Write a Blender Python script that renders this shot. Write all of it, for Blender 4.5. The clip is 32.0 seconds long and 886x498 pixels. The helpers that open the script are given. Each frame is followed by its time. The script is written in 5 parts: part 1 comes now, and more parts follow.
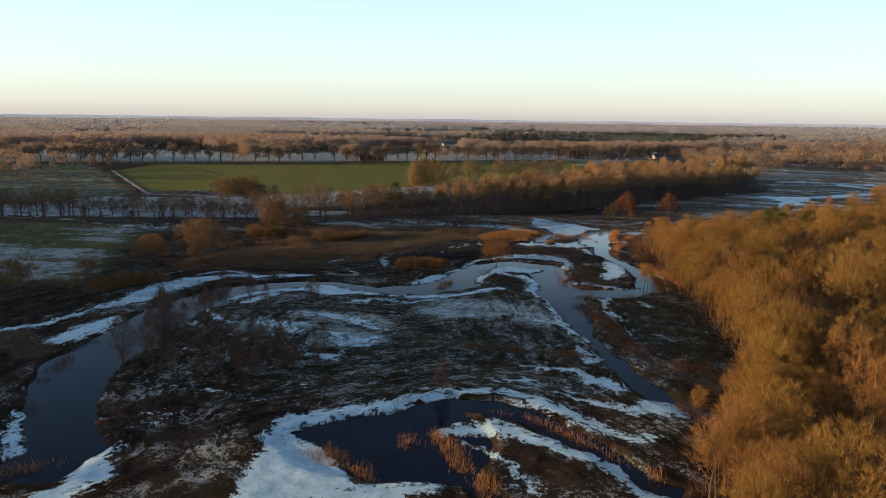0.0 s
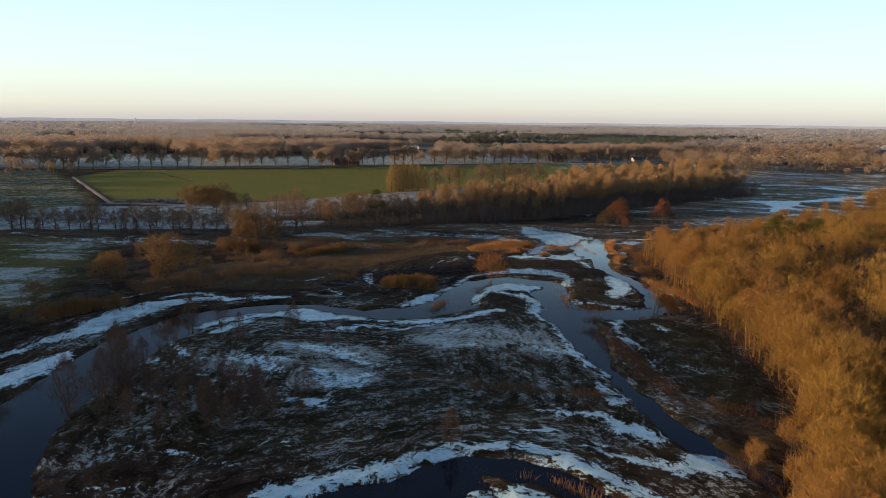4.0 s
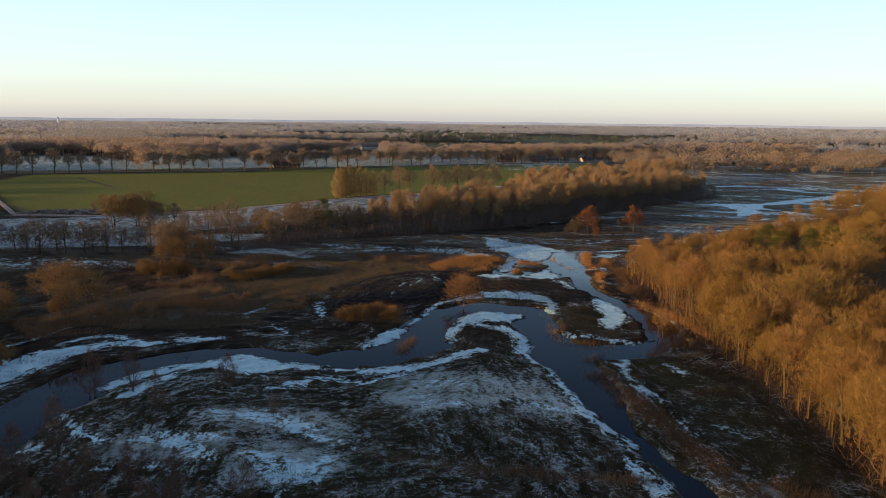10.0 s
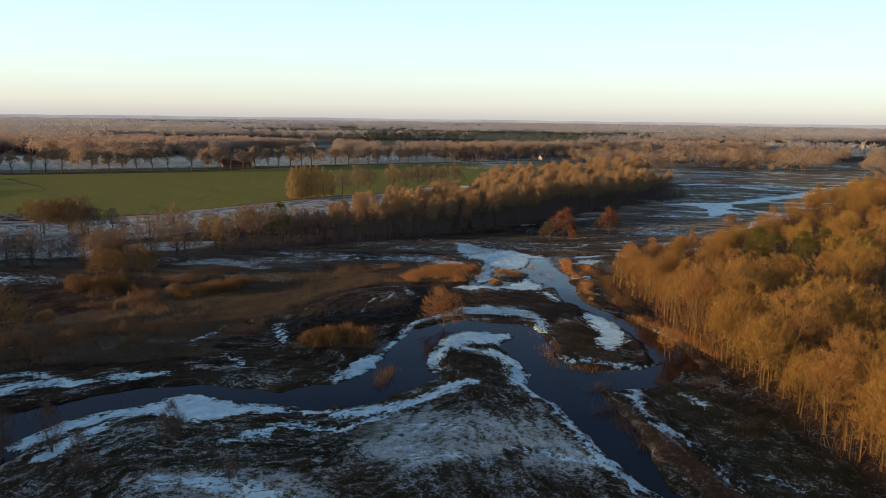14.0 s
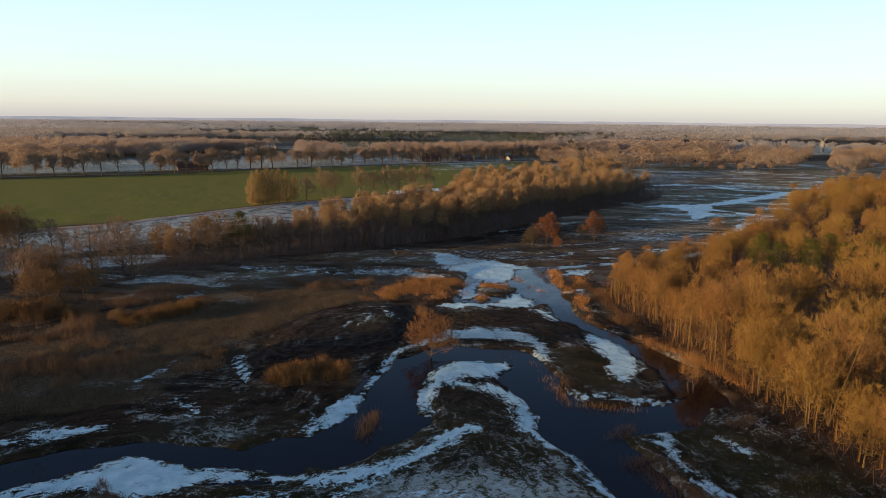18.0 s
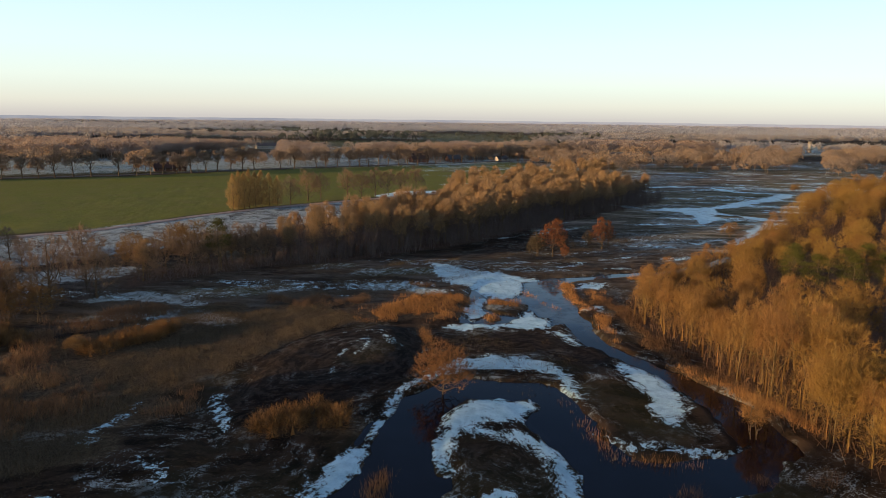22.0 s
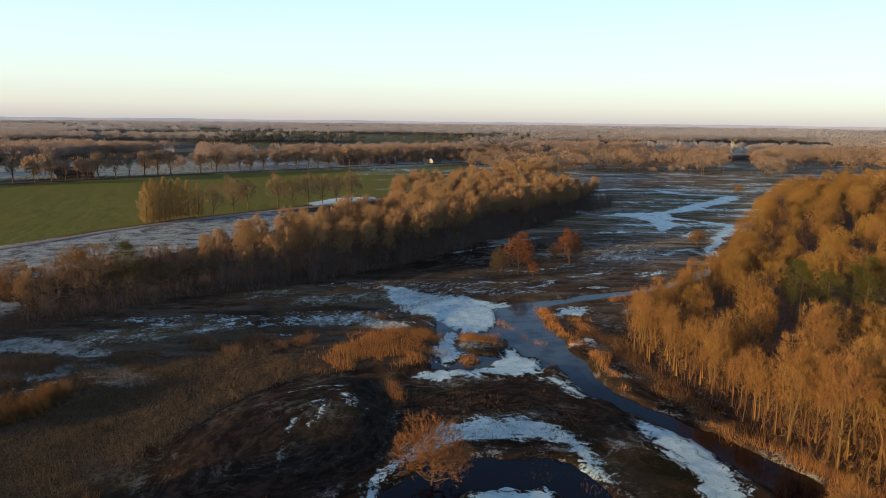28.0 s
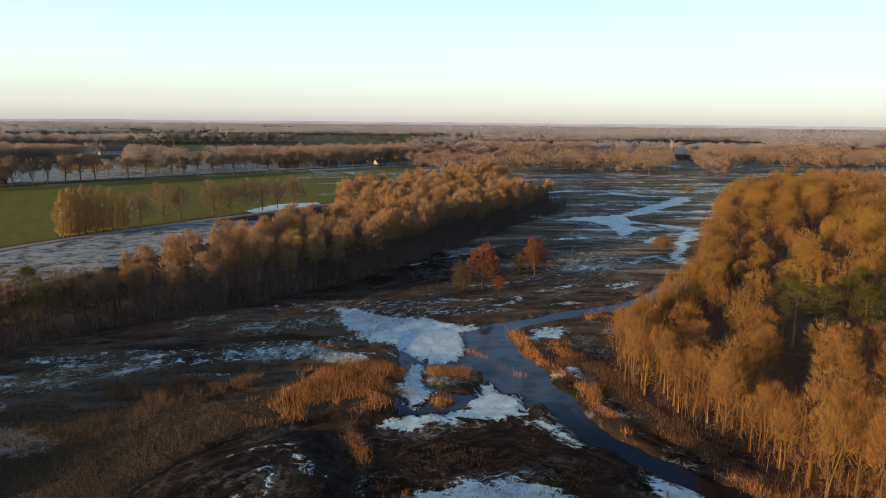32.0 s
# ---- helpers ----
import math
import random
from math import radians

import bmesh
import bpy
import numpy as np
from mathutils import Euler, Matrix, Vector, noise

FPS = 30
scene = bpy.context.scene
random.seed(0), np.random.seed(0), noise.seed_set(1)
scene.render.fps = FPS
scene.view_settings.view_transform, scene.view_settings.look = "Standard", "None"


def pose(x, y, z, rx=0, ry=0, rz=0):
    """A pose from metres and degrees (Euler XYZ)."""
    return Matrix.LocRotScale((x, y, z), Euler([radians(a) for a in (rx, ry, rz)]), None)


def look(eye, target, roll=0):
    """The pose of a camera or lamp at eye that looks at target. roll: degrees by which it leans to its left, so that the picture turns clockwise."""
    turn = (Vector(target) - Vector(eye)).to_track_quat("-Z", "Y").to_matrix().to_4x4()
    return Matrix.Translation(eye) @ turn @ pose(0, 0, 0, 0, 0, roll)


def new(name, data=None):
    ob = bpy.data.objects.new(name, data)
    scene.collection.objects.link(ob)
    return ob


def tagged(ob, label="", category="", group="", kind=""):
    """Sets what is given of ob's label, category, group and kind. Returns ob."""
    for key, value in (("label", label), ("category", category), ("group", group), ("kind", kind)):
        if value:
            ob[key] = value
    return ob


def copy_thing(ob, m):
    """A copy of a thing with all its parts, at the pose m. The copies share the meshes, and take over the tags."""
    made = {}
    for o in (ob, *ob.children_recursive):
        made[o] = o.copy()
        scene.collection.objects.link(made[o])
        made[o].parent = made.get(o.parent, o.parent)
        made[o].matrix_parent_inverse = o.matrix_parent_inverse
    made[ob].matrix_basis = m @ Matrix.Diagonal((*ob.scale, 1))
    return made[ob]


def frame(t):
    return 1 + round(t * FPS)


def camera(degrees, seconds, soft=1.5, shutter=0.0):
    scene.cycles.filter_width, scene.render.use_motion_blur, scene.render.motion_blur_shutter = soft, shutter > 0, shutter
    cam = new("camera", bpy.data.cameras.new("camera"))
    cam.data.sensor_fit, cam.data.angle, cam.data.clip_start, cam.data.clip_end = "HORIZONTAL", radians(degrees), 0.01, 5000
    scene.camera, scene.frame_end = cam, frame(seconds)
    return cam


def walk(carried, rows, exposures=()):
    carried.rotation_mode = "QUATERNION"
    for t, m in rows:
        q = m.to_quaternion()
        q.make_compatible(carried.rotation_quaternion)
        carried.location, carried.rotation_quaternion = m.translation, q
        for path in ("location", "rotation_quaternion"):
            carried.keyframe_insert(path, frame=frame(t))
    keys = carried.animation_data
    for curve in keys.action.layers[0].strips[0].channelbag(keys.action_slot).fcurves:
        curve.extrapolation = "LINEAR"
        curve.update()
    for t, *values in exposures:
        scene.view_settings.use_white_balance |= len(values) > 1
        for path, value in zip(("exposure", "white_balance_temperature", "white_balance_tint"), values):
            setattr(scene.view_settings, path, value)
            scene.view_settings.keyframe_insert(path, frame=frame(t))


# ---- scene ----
# A drone flight over a half-frozen stream valley at low winter sun.
# Rows: seconds, eye, heading (degrees right of +y), tilt down, lean.
cam = camera(66.47, 32.0, 0.75)
FLIGHT = [
    (0.0, 4.59, -12.86, 37.71, -1.718, 11.011, 0.727),
    (1.0, 3.22, -9.31, 37.74, -1.467, 10.957, 0.676),
    (2.0, 1.99, -5.63, 37.85, -0.829, 10.898, 0.698),
    (3.0, 0.99, -1.84, 37.99, -0.158, 10.860, 0.634),
    (3.5, 0.51, 0.05, 38.08, 0.209, 10.839, 0.625),
    (5.5, -1.02, 8.09, 38.37, 1.629, 10.767, 0.579),
    (6.0, -1.37, 10.14, 38.36, 1.986, 10.765, 0.629),
    (7.0, -1.92, 14.11, 38.44, 2.809, 10.785, 0.534),
    (8.0, -2.76, 18.13, 38.57, 3.687, 10.819, 0.562),
    (9.0, -3.53, 22.27, 38.57, 4.613, 10.792, 0.661),
    (10.0, -4.30, 26.59, 38.58, 5.589, 10.840, 0.650),
    (11.0, -4.96, 30.90, 38.40, 6.555, 10.903, 0.707),
    (12.0, -5.87, 35.10, 38.20, 7.663, 10.943, 0.696),
    (13.0, -6.61, 38.94, 38.19, 8.595, 10.974, 0.734),
    (14.0, -7.10, 42.91, 38.34, 9.610, 11.012, 0.746),
    (15.0, -7.50, 47.06, 38.30, 10.643, 11.024, 0.694),
    (15.5, -7.64, 49.13, 38.23, 11.137, 10.968, 0.687),
    (17.5, -8.09, 57.29, 38.19, 12.520, 10.983, 0.606),
    (18.0, -8.18, 59.45, 38.08, 12.806, 10.949, 0.584),
    (19.0, -8.33, 63.73, 37.84, 13.265, 10.875, 0.617),
    (20.0, -8.46, 67.94, 37.65, 13.653, 10.832, 0.623),
    (21.0, -8.60, 72.07, 37.64, 13.926, 10.853, 0.648),
    (22.0, -8.84, 76.03, 37.69, 14.309, 10.936, 0.703),
    (23.0, -9.02, 80.06, 37.65, 15.102, 10.925, 0.676),
    (24.0, -9.06, 84.30, 37.51, 15.926, 10.837, 0.591),
    (25.0, -9.14, 88.43, 37.59, 17.074, 10.848, 0.574),
    (25.5, -9.16, 90.37, 37.72, 17.681, 10.888, 0.639),
    (27.5, -8.89, 98.44, 37.75, 19.944, 10.853, 0.736),
    (28.0, -8.76, 100.57, 37.76, 20.540, 10.832, 0.687),
    (29.0, -8.19, 104.63, 37.71, 21.784, 10.775, 0.597),
    (30.0, -7.66, 108.52, 37.73, 22.945, 10.747, 0.564),
    (31.0, -6.99, 112.52, 37.83, 24.206, 10.738, 0.536),
    (32.0, -6.22, 116.32, 37.96, 25.484, 10.757, 0.579),
]


def aim(row):
    t, x, y, z, yaw, tilt, lean = row
    a, b = radians(yaw), radians(tilt)
    eye = Vector((x, y, z))
    way = Vector((math.sin(a) * math.cos(b), math.cos(a) * math.cos(b), -math.sin(b)))
    return t, look(eye, eye + way * 10, lean)


walk(cam, [aim(r) for r in FLIGHT], exposures=[(0.0, 0.43), (32.0, 0.43)])

# ---------------------------------------------------------------- light
SUN_FROM = Vector((-0.985, -0.14, 0.0)).normalized()
SUN_HEIGHT = radians(6.3)
world = bpy.data.worlds.new("sky")
scene.world = world
world.use_nodes = True
wn = world.node_tree.nodes
sky = wn.new("ShaderNodeTexSky")
sky.sky_type = "NISHITA"
sky.sun_disc = False
sky.sun_elevation = SUN_HEIGHT
sky.sun_rotation = math.atan2(SUN_FROM.x, SUN_FROM.y)
sky.air_density = 1.0
sky.dust_density = 0.25
sky.ozone_density = 4.0
wn["Background"].inputs["Strength"].default_value = 0.078
world.node_tree.links.new(sky.outputs[0], wn["Background"].inputs["Color"])
# bright winter haze low over the whole horizon, the same all round
wl = world.node_tree.links
coord = wn.new("ShaderNodeTexCoord")
split = wn.new("ShaderNodeSeparateXYZ")
haze = wn.new("ShaderNodeValToRGB")
haze_light = wn.new("ShaderNodeBackground")
both = wn.new("ShaderNodeAddShader")
wl.new(coord.outputs["Generated"], split.inputs[0])
wl.new(split.outputs["Z"], haze.inputs[0])
bands = [(0.0, (0.35, 0.335, 0.36)), (0.018, (0.48, 0.46, 0.425)), (0.05, (0.55, 0.57, 0.51)), (0.1, (0.54, 0.616, 0.59)), (0.165, (0.47, 0.601, 0.63)), (0.21, (0.25, 0.34, 0.39)), (0.27, (0.10, 0.125, 0.165)), (0.42, (0.048, 0.060, 0.095)), (0.6, (0.078, 0.084, 0.105)), (1.0, (0.10, 0.10, 0.12))]
while len(haze.color_ramp.elements) < len(bands):
    haze.color_ramp.elements.new(0.5)
for el, (at, tone) in zip(haze.color_ramp.elements, bands):
    el.position, el.color = at, (*tone, 1)
wl.new(haze.outputs[0], haze_light.inputs["Color"])
wl.new(wn["Background"].outputs[0], both.inputs[0])
wl.new(haze_light.outputs[0], both.inputs[1])
wl.new(both.outputs[0], wn["World Output"].inputs["Surface"])

sun_data = bpy.data.lights.new("sun", "SUN")
sun_data.energy = 5.0
sun_data.angle = radians(0.6)
sun_data.color = (1.0, 0.645, 0.305)
sun = new("sun", sun_data)
sun_dir = Vector((SUN_FROM.x * math.cos(SUN_HEIGHT), SUN_FROM.y * math.cos(SUN_HEIGHT), math.sin(SUN_HEIGHT)))
sun.matrix_world = look(sun_dir * 400, (0, 0, 0))


# ---------------------------------------------------------------- node helpers
def material(name):
    m = bpy.data.materials.new(name)
    m.use_nodes = True
    t = m.node_tree
    return m, t, t.nodes["Principled BSDF"]


def put(t, kind, **sets):
    n = t.nodes.new(kind)
    for k, v in sets.items():
        n.inputs[k].default_value = v
    return n


def link(t, a, b):
    t.links.new(a, b)


def noise_tex(t, vec, scale, detail=4.0, rough=0.6):
    n = put(t, "ShaderNodeTexNoise", Scale=scale, Detail=detail, Roughness=rough)
    link(t, vec, n.inputs["Vector"])
    return n.outputs["Fac"]


def math_node(t, op, a, b=None):
    n = t.nodes.new("ShaderNodeMath")
    n.operation = op
    for i, v in enumerate((a, b)):
        if v is None:
            continue
        if isinstance(v, (int, float)):
            n.inputs[i].default_value = v
        else:
            link(t, v, n.inputs[i])
    return n.outputs[0]


def step(t, v, lo, hi, a=0.0, b=1.0):
    n = put(t, "ShaderNodeMapRange")
    n.interpolation_type = "SMOOTHSTEP"
    link(t, v, n.inputs["Value"])
    for k, x in zip(("From Min", "From Max", "To Min", "To Max"), (lo, hi, a, b)):
        n.inputs[k].default_value = x
    return n.outputs["Result"]


def mix(t, fac, a, b):
    n = t.nodes.new("ShaderNodeMix")
    n.data_type = "RGBA"
    if isinstance(fac, (int, float)):
        n.inputs[0].default_value = fac
    else:
        link(t, fac, n.inputs[0])
    for i, v in ((6, a), (7, b)):
        if isinstance(v, tuple):
            n.inputs[i].default_value = (*v, 1)
        else:
            link(t, v, n.inputs[i])
    return n.outputs[2]


def place(t, scale=(1, 1, 1), turn=0.0):
    g = t.nodes.new("ShaderNodeNewGeometry")
    m = t.nodes.new("ShaderNodeMapping")
    m.inputs["Scale"].default_value = scale
    m.inputs["Rotation"].default_value = (0, 0, turn)
    link(t, g.outputs["Position"], m.inputs["Vector"])
    return m.outputs["Vector"]


def drawn_out(t, turn, scale):
    """World position turned, then stretched, for streaks along one direction."""
    m = t.nodes.new("ShaderNodeMapping")
    m.inputs["Scale"].default_value = scale
    link(t, place(t, (1, 1, 1), turn), m.inputs["Vector"])
    return m.outputs["Vector"]


def plain(name, dark, light, rough=0.85, scale=3.0, bump=0.3, metal=0.0, by_object=0.0):
    """A surface with two tones mixed by noise at two scales, and by object."""
    m, t, b = material(name)
    tc = t.nodes.new("ShaderNodeTexCoord").outputs["Object"]
    n1, n2 = noise_tex(t, tc, scale), noise_tex(t, tc, scale * 7, 2)
    f = math_node(t, "ADD", math_node(t, "MULTIPLY", n1, 0.65), math_node(t, "MULTIPLY", n2, 0.35))
    f = step(t, f, 0.3, 0.7)
    if by_object:
        r = t.nodes.new("ShaderNodeObjectInfo").outputs["Random"]
        f = math_node(t, "ADD", math_node(t, "MULTIPLY", f, 1 - by_object), math_node(t, "MULTIPLY", r, by_object))
    link(t, mix(t, f, dark, light), b.inputs["Base Color"])
    b.inputs["Roughness"].default_value = rough
    b.inputs["Metallic"].default_value = metal
    b.inputs["Specular IOR Level"].default_value = 0.25
    if bump:
        bp = put(t, "ShaderNodeBump", Strength=bump, Distance=0.05)
        link(t, n2, bp.inputs["Height"])
        link(t, bp.outputs[0], b.inputs["Normal"])
    return m


def twigs(name, a, b_, c, by_object=True, sheer=0.0, stand_size=0.035):
    """Fine bare twigs: three tones, by twig and by tree."""
    m, t, b = material(name)
    g = t.nodes.new("ShaderNodeNewGeometry")
    isl = g.outputs["Random Per Island"]
    base = mix(t, isl, a, b_)
    if by_object:
        r = t.nodes.new("ShaderNodeObjectInfo").outputs["Random"]
    else:
        r = noise_tex(t, place(t), stand_size, 3)
        r = step(t, r, 0.35, 0.65)
    base = mix(t, math_node(t, "MULTIPLY", r, 0.75), base, c)
    link(t, base, b.inputs["Base Color"])
    b.inputs["Roughness"].default_value = 0.8
    b.inputs["Specular IOR Level"].default_value = 0.2
    if sheer:
        tr = t.nodes.new("ShaderNodeBsdfTranslucent")
        both = put(t, "ShaderNodeMixShader", Fac=sheer)
        link(t, base, tr.inputs["Color"])
        link(t, b.outputs[0], both.inputs[1])
        link(t, tr.outputs[0], both.inputs[2])
        link(t, both.outputs[0], t.nodes["Material Output"].inputs["Surface"])
    return m


# Lighter, warmer copy of the bark below: the low sun's gold is in its colour.
M_BARK_LIT = plain("sun_toned_bark", (0.12, 0.08, 0.035), (0.25, 0.175, 0.075), 0.9, 2.0, 0.6, 0, 0.3)
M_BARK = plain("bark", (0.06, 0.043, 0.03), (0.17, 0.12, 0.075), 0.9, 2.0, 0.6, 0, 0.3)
M_OAK = twigs("oak_twigs", (0.21, 0.125, 0.032), (0.37, 0.235, 0.06), (0.19, 0.095, 0.032))
M_ALDER = twigs("alder_twigs", (0.21, 0.115, 0.04), (0.34, 0.195, 0.062), (0.25, 0.125, 0.046))
M_BELT = twigs("belt_twigs", (0.29, 0.19, 0.10), (0.41, 0.27, 0.135), (0.31, 0.20, 0.115))
M_WOOD_FAR = twigs("woodland_twigs", (0.18, 0.11, 0.036), (0.33, 0.21, 0.062), (0.17, 0.085, 0.04), False, 0.0, 0.09)
# Paler and greyer the farther off: distance haze is put into the base colour.
M_PLAIN = twigs("plain_twigs_haze_paled", (0.42, 0.37, 0.33), (0.50, 0.43, 0.37), (0.40, 0.39, 0.40), False, 0.5, 0.006)
M_DISTANT = twigs("distant_twigs_haze_paled", (0.45, 0.44, 0.46), (0.52, 0.49, 0.49), (0.43, 0.45, 0.49), False, 0.5, 0.005)
M_FAR = twigs("far_twigs_haze_paled", (0.42, 0.30, 0.215), (0.51, 0.375, 0.275), (0.39, 0.33, 0.30), False, 0.5, 0.007)
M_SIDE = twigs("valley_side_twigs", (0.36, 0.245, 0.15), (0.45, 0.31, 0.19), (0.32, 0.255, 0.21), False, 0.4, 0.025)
M_POPLAR = twigs("poplar_twigs", (0.33, 0.22, 0.085), (0.45, 0.31, 0.125), (0.36, 0.235, 0.10))
M_SCRUB = twigs("willow_scrub", (0.12, 0.065, 0.025), (0.29, 0.155, 0.055), (0.16, 0.09, 0.038), False)
M_WILLOW = twigs("willow_twigs", (0.19, 0.115, 0.048), (0.28, 0.175, 0.07), (0.21, 0.12, 0.053))
M_HEDGE = twigs("hedge_twigs", (0.19, 0.13, 0.085), (0.30, 0.20, 0.12), (0.23, 0.15, 0.095))
# Palest and bluest twigs: horizon haze painted into the base colour.
M_HORIZON = twigs("horizon_twigs_haze_paled", (0.46, 0.45, 0.49), (0.54, 0.51, 0.54), (0.45, 0.46, 0.50), False, 0.5, 0.004)
# Lightened and greyed a little to stand for the haze before the avenue.
M_AVENUE = twigs("avenue_twigs", (0.21, 0.155, 0.115), (0.33, 0.24, 0.17), (0.25, 0.19, 0.145))
M_LEAF = twigs("withered_leaves", (0.16, 0.066, 0.03), (0.27, 0.12, 0.052), (0.19, 0.08, 0.04))
M_RUSSET = twigs("russet_twigs", (0.17, 0.085, 0.035), (0.30, 0.155, 0.06), (0.22, 0.11, 0.045))
M_NEEDLE = twigs("pine_needles", (0.045, 0.05, 0.011), (0.13, 0.12, 0.024), (0.07, 0.07, 0.016))
# Greyer than the near needles, with haze put into the colour.
M_NEEDLE_FAR = twigs("far_needles_haze_paled", (0.10, 0.11, 0.09), (0.16, 0.16, 0.12), (0.12, 0.13, 0.12), False, 0.3, 0.01)
M_REED = twigs("reed", (0.30, 0.135, 0.045), (0.47, 0.24, 0.085), (0.27, 0.145, 0.06), False)
M_SEDGE = twigs("sedge", (0.12, 0.092, 0.058), (0.20, 0.15, 0.092), (0.15, 0.112, 0.07), False)
M_BRUSH = twigs("brush", (0.12, 0.066, 0.048), (0.20, 0.11, 0.075), (0.14, 0.085, 0.065), False)
M_UNDER = twigs("understorey", (0.11, 0.08, 0.07), (0.19, 0.135, 0.11), (0.135, 0.10, 0.09), False)
M_FOOT = twigs("thicket", (0.12, 0.092, 0.08), (0.20, 0.15, 0.125), (0.16, 0.122, 0.108), False)
M_STALK = twigs("withered_stalks", (0.16, 0.092, 0.052), (0.28, 0.165, 0.088), (0.19, 0.115, 0.066), False)
M_SAPLING = twigs("saplings", (0.10, 0.055, 0.03), (0.19, 0.105, 0.05), (0.13, 0.075, 0.042), False)
M_TUFT = twigs("tufts", (0.055, 0.042, 0.026), (0.10, 0.075, 0.042), (0.07, 0.055, 0.03), False)
M_BRICK = plain("brick_wall", (0.14, 0.075, 0.055), (0.22, 0.12, 0.085), 0.9, 2.0, 0.2)
M_WHITE = plain("white_paint", (0.66, 0.66, 0.64), (0.80, 0.80, 0.78), 0.6, 1.0, 0.1)
M_PLASTER = plain("weathered_plaster", (0.34, 0.31, 0.27), (0.46, 0.42, 0.37), 0.8, 1.0, 0.1)
M_TILE = plain("roof_tiles", (0.06, 0.04, 0.035), (0.11, 0.065, 0.052), 0.8, 3.0, 0.3)
M_SLATE = plain("dark_roof", (0.05, 0.05, 0.055), (0.10, 0.10, 0.11), 0.7, 3.0, 0.3)
M_THATCH = plain("thatch", (0.16, 0.12, 0.08), (0.26, 0.20, 0.13), 0.95, 4.0, 0.4)
M_GLASS = plain("window_glass", (0.02, 0.025, 0.03), (0.04, 0.045, 0.05), 0.08, 1.0, 0.0)
M_TIMBER = plain("timber", (0.12, 0.08, 0.05), (0.24, 0.17, 0.10), 0.85, 4.0, 0.3)


# ---------------------------------------------------------------- plan
# Strokes: x, y, half width; metres.
MAIN_RIVER = [(-41, 56, 5.2), (-46, 65, 4.4), (-50, 74, 4.4), (-54, 86, 5.7), (-53, 98, 5.4), (-52, 115, 5.2), (-47, 128, 5.9), (-38, 134, 4.7), (-28, 137, 3.7), (-21, 134, 4.2), (-11, 131, 3.7), (-11, 135, 3.2), (-5, 134, 4.2), (3, 141, 5.6), (5, 151, 4.9), (9, 159, 3.7), (17, 164, 3.2), (26, 159, 4.5), (26, 150, 4.5), (26, 141, 3.7), (26, 136, 5.2), (27, 117, 3.6), (27, 110, 2.5), (27, 102, 1.2), (28, 96, 0.9), (30, 85, 1.8), (32, 79, 2.1), (34, 75, 1.5), (39, 67, 2.3)]
EAST_POOL = [(28, 136, 4.3), (32, 134, 3.7), (39, 134, 3.9), (44, 136, 2.9)]
WOOD_STREAM = [(48, 139, 3.4), (50, 151, 2.8), (49, 162, 2.0), (46, 171, 1.7), (44.5, 177, 1.9), (46, 187, 1.8), (48, 195, 1.8)]
POOL = [(46, 192, 2.0), (48, 200, 3.0), (50, 212, 3.0), (53, 221, 2.5)]
NORTH_CHANNEL = [(54, 221.5, 2.4), (64, 223.5, 2.0), (76, 225, 1.7), (92, 226, 1.6), (119, 239, 1.6)]
OLD_ARM = [(-15, 62, 2.5), (-12, 62, 4.3), (-7, 61, 7.4), (-1, 62, 9.7), (3, 73, 2.4)]
OLD_ARM_EAST = [(2, 73, 2.3), (8, 72, 2.3), (14, 70, 2.2), (17, 66, 1.7), (21, 61, 1.5), (24, 55, 1.4), (27, 52, 1.3)]
OLD_ARM_SOUTH = [(1, 56, 2.8), (5, 54, 1.5), (8, 50, 1.4)]
WATER = [MAIN_RIVER, EAST_POOL, WOOD_STREAM, POOL, NORTH_CHANNEL, OLD_ARM, OLD_ARM_EAST, OLD_ARM_SOUTH]
BEND_NORTH = [(-7, 140, 0.9), (-2, 145, 2.2), (1, 150, 0.8), (7, 163, 0.9), (9, 166, 0.9), (12, 168, 1.0), (20, 173, 2.6), (25, 172, 3.0), (29, 171, 2.8), (32, 167, 2.2), (33, 164, 1.3), (32, 160, 1.2), (31, 156, 0.8)]
SPIT_OUTER = [(8, 142, 1.1), (10, 149, 1.5), (14, 154, 3.2), (19, 155, 4.5), (23, 156, 2.2)]
SPIT_INNER = [(14, 150, 1.2), (19, 147, 1.5), (21, 142, 1.5), (21, 137, 1.6), (20, 132, 1.0), (22, 127, 0.8), (23, 122, 1.0), (23, 111, 1.2), (25, 105, 1.4), (26, 100, 1.0)]
TIP = [(25, 96, 1.2), (25, 90, 2.0)]
SOUTH_BANK = [(-44, 124, 2.0), (-40, 129, 2.4), (-34, 132, 1.7), (-27, 133, 4.4), (-23, 131, 4.3), (-18, 131, 1.8), (-13, 130, 1.2), (-7, 127, 1.3), (0, 128, 1.6), (6, 131, 1.6), (13, 136, 1.2)]
SOUTH_BANK_B = [(-40, 120, 1.4), (-36, 127, 1.2)]
SOUTH_BANK_C = [(-20, 121, 0.9), (-14, 124, 1.2), (-7, 122, 0.9), (-1, 126, 0.9)]
WEST_BLOB = [(-66, 115, 2.4), (-63, 122, 3.6), (-61, 133, 4.6), (-57, 138, 3.2), (-50, 143, 1.2), (-37, 142, 0.5)]
WEST_BANK = [(-64, 94, 2.5), (-62, 99, 3.3), (-60, 107, 2.5)]
WEST_BANK_B = [(-75, 99, 1.8), (-71, 103, 1.5), (-68, 113, 1.2)]
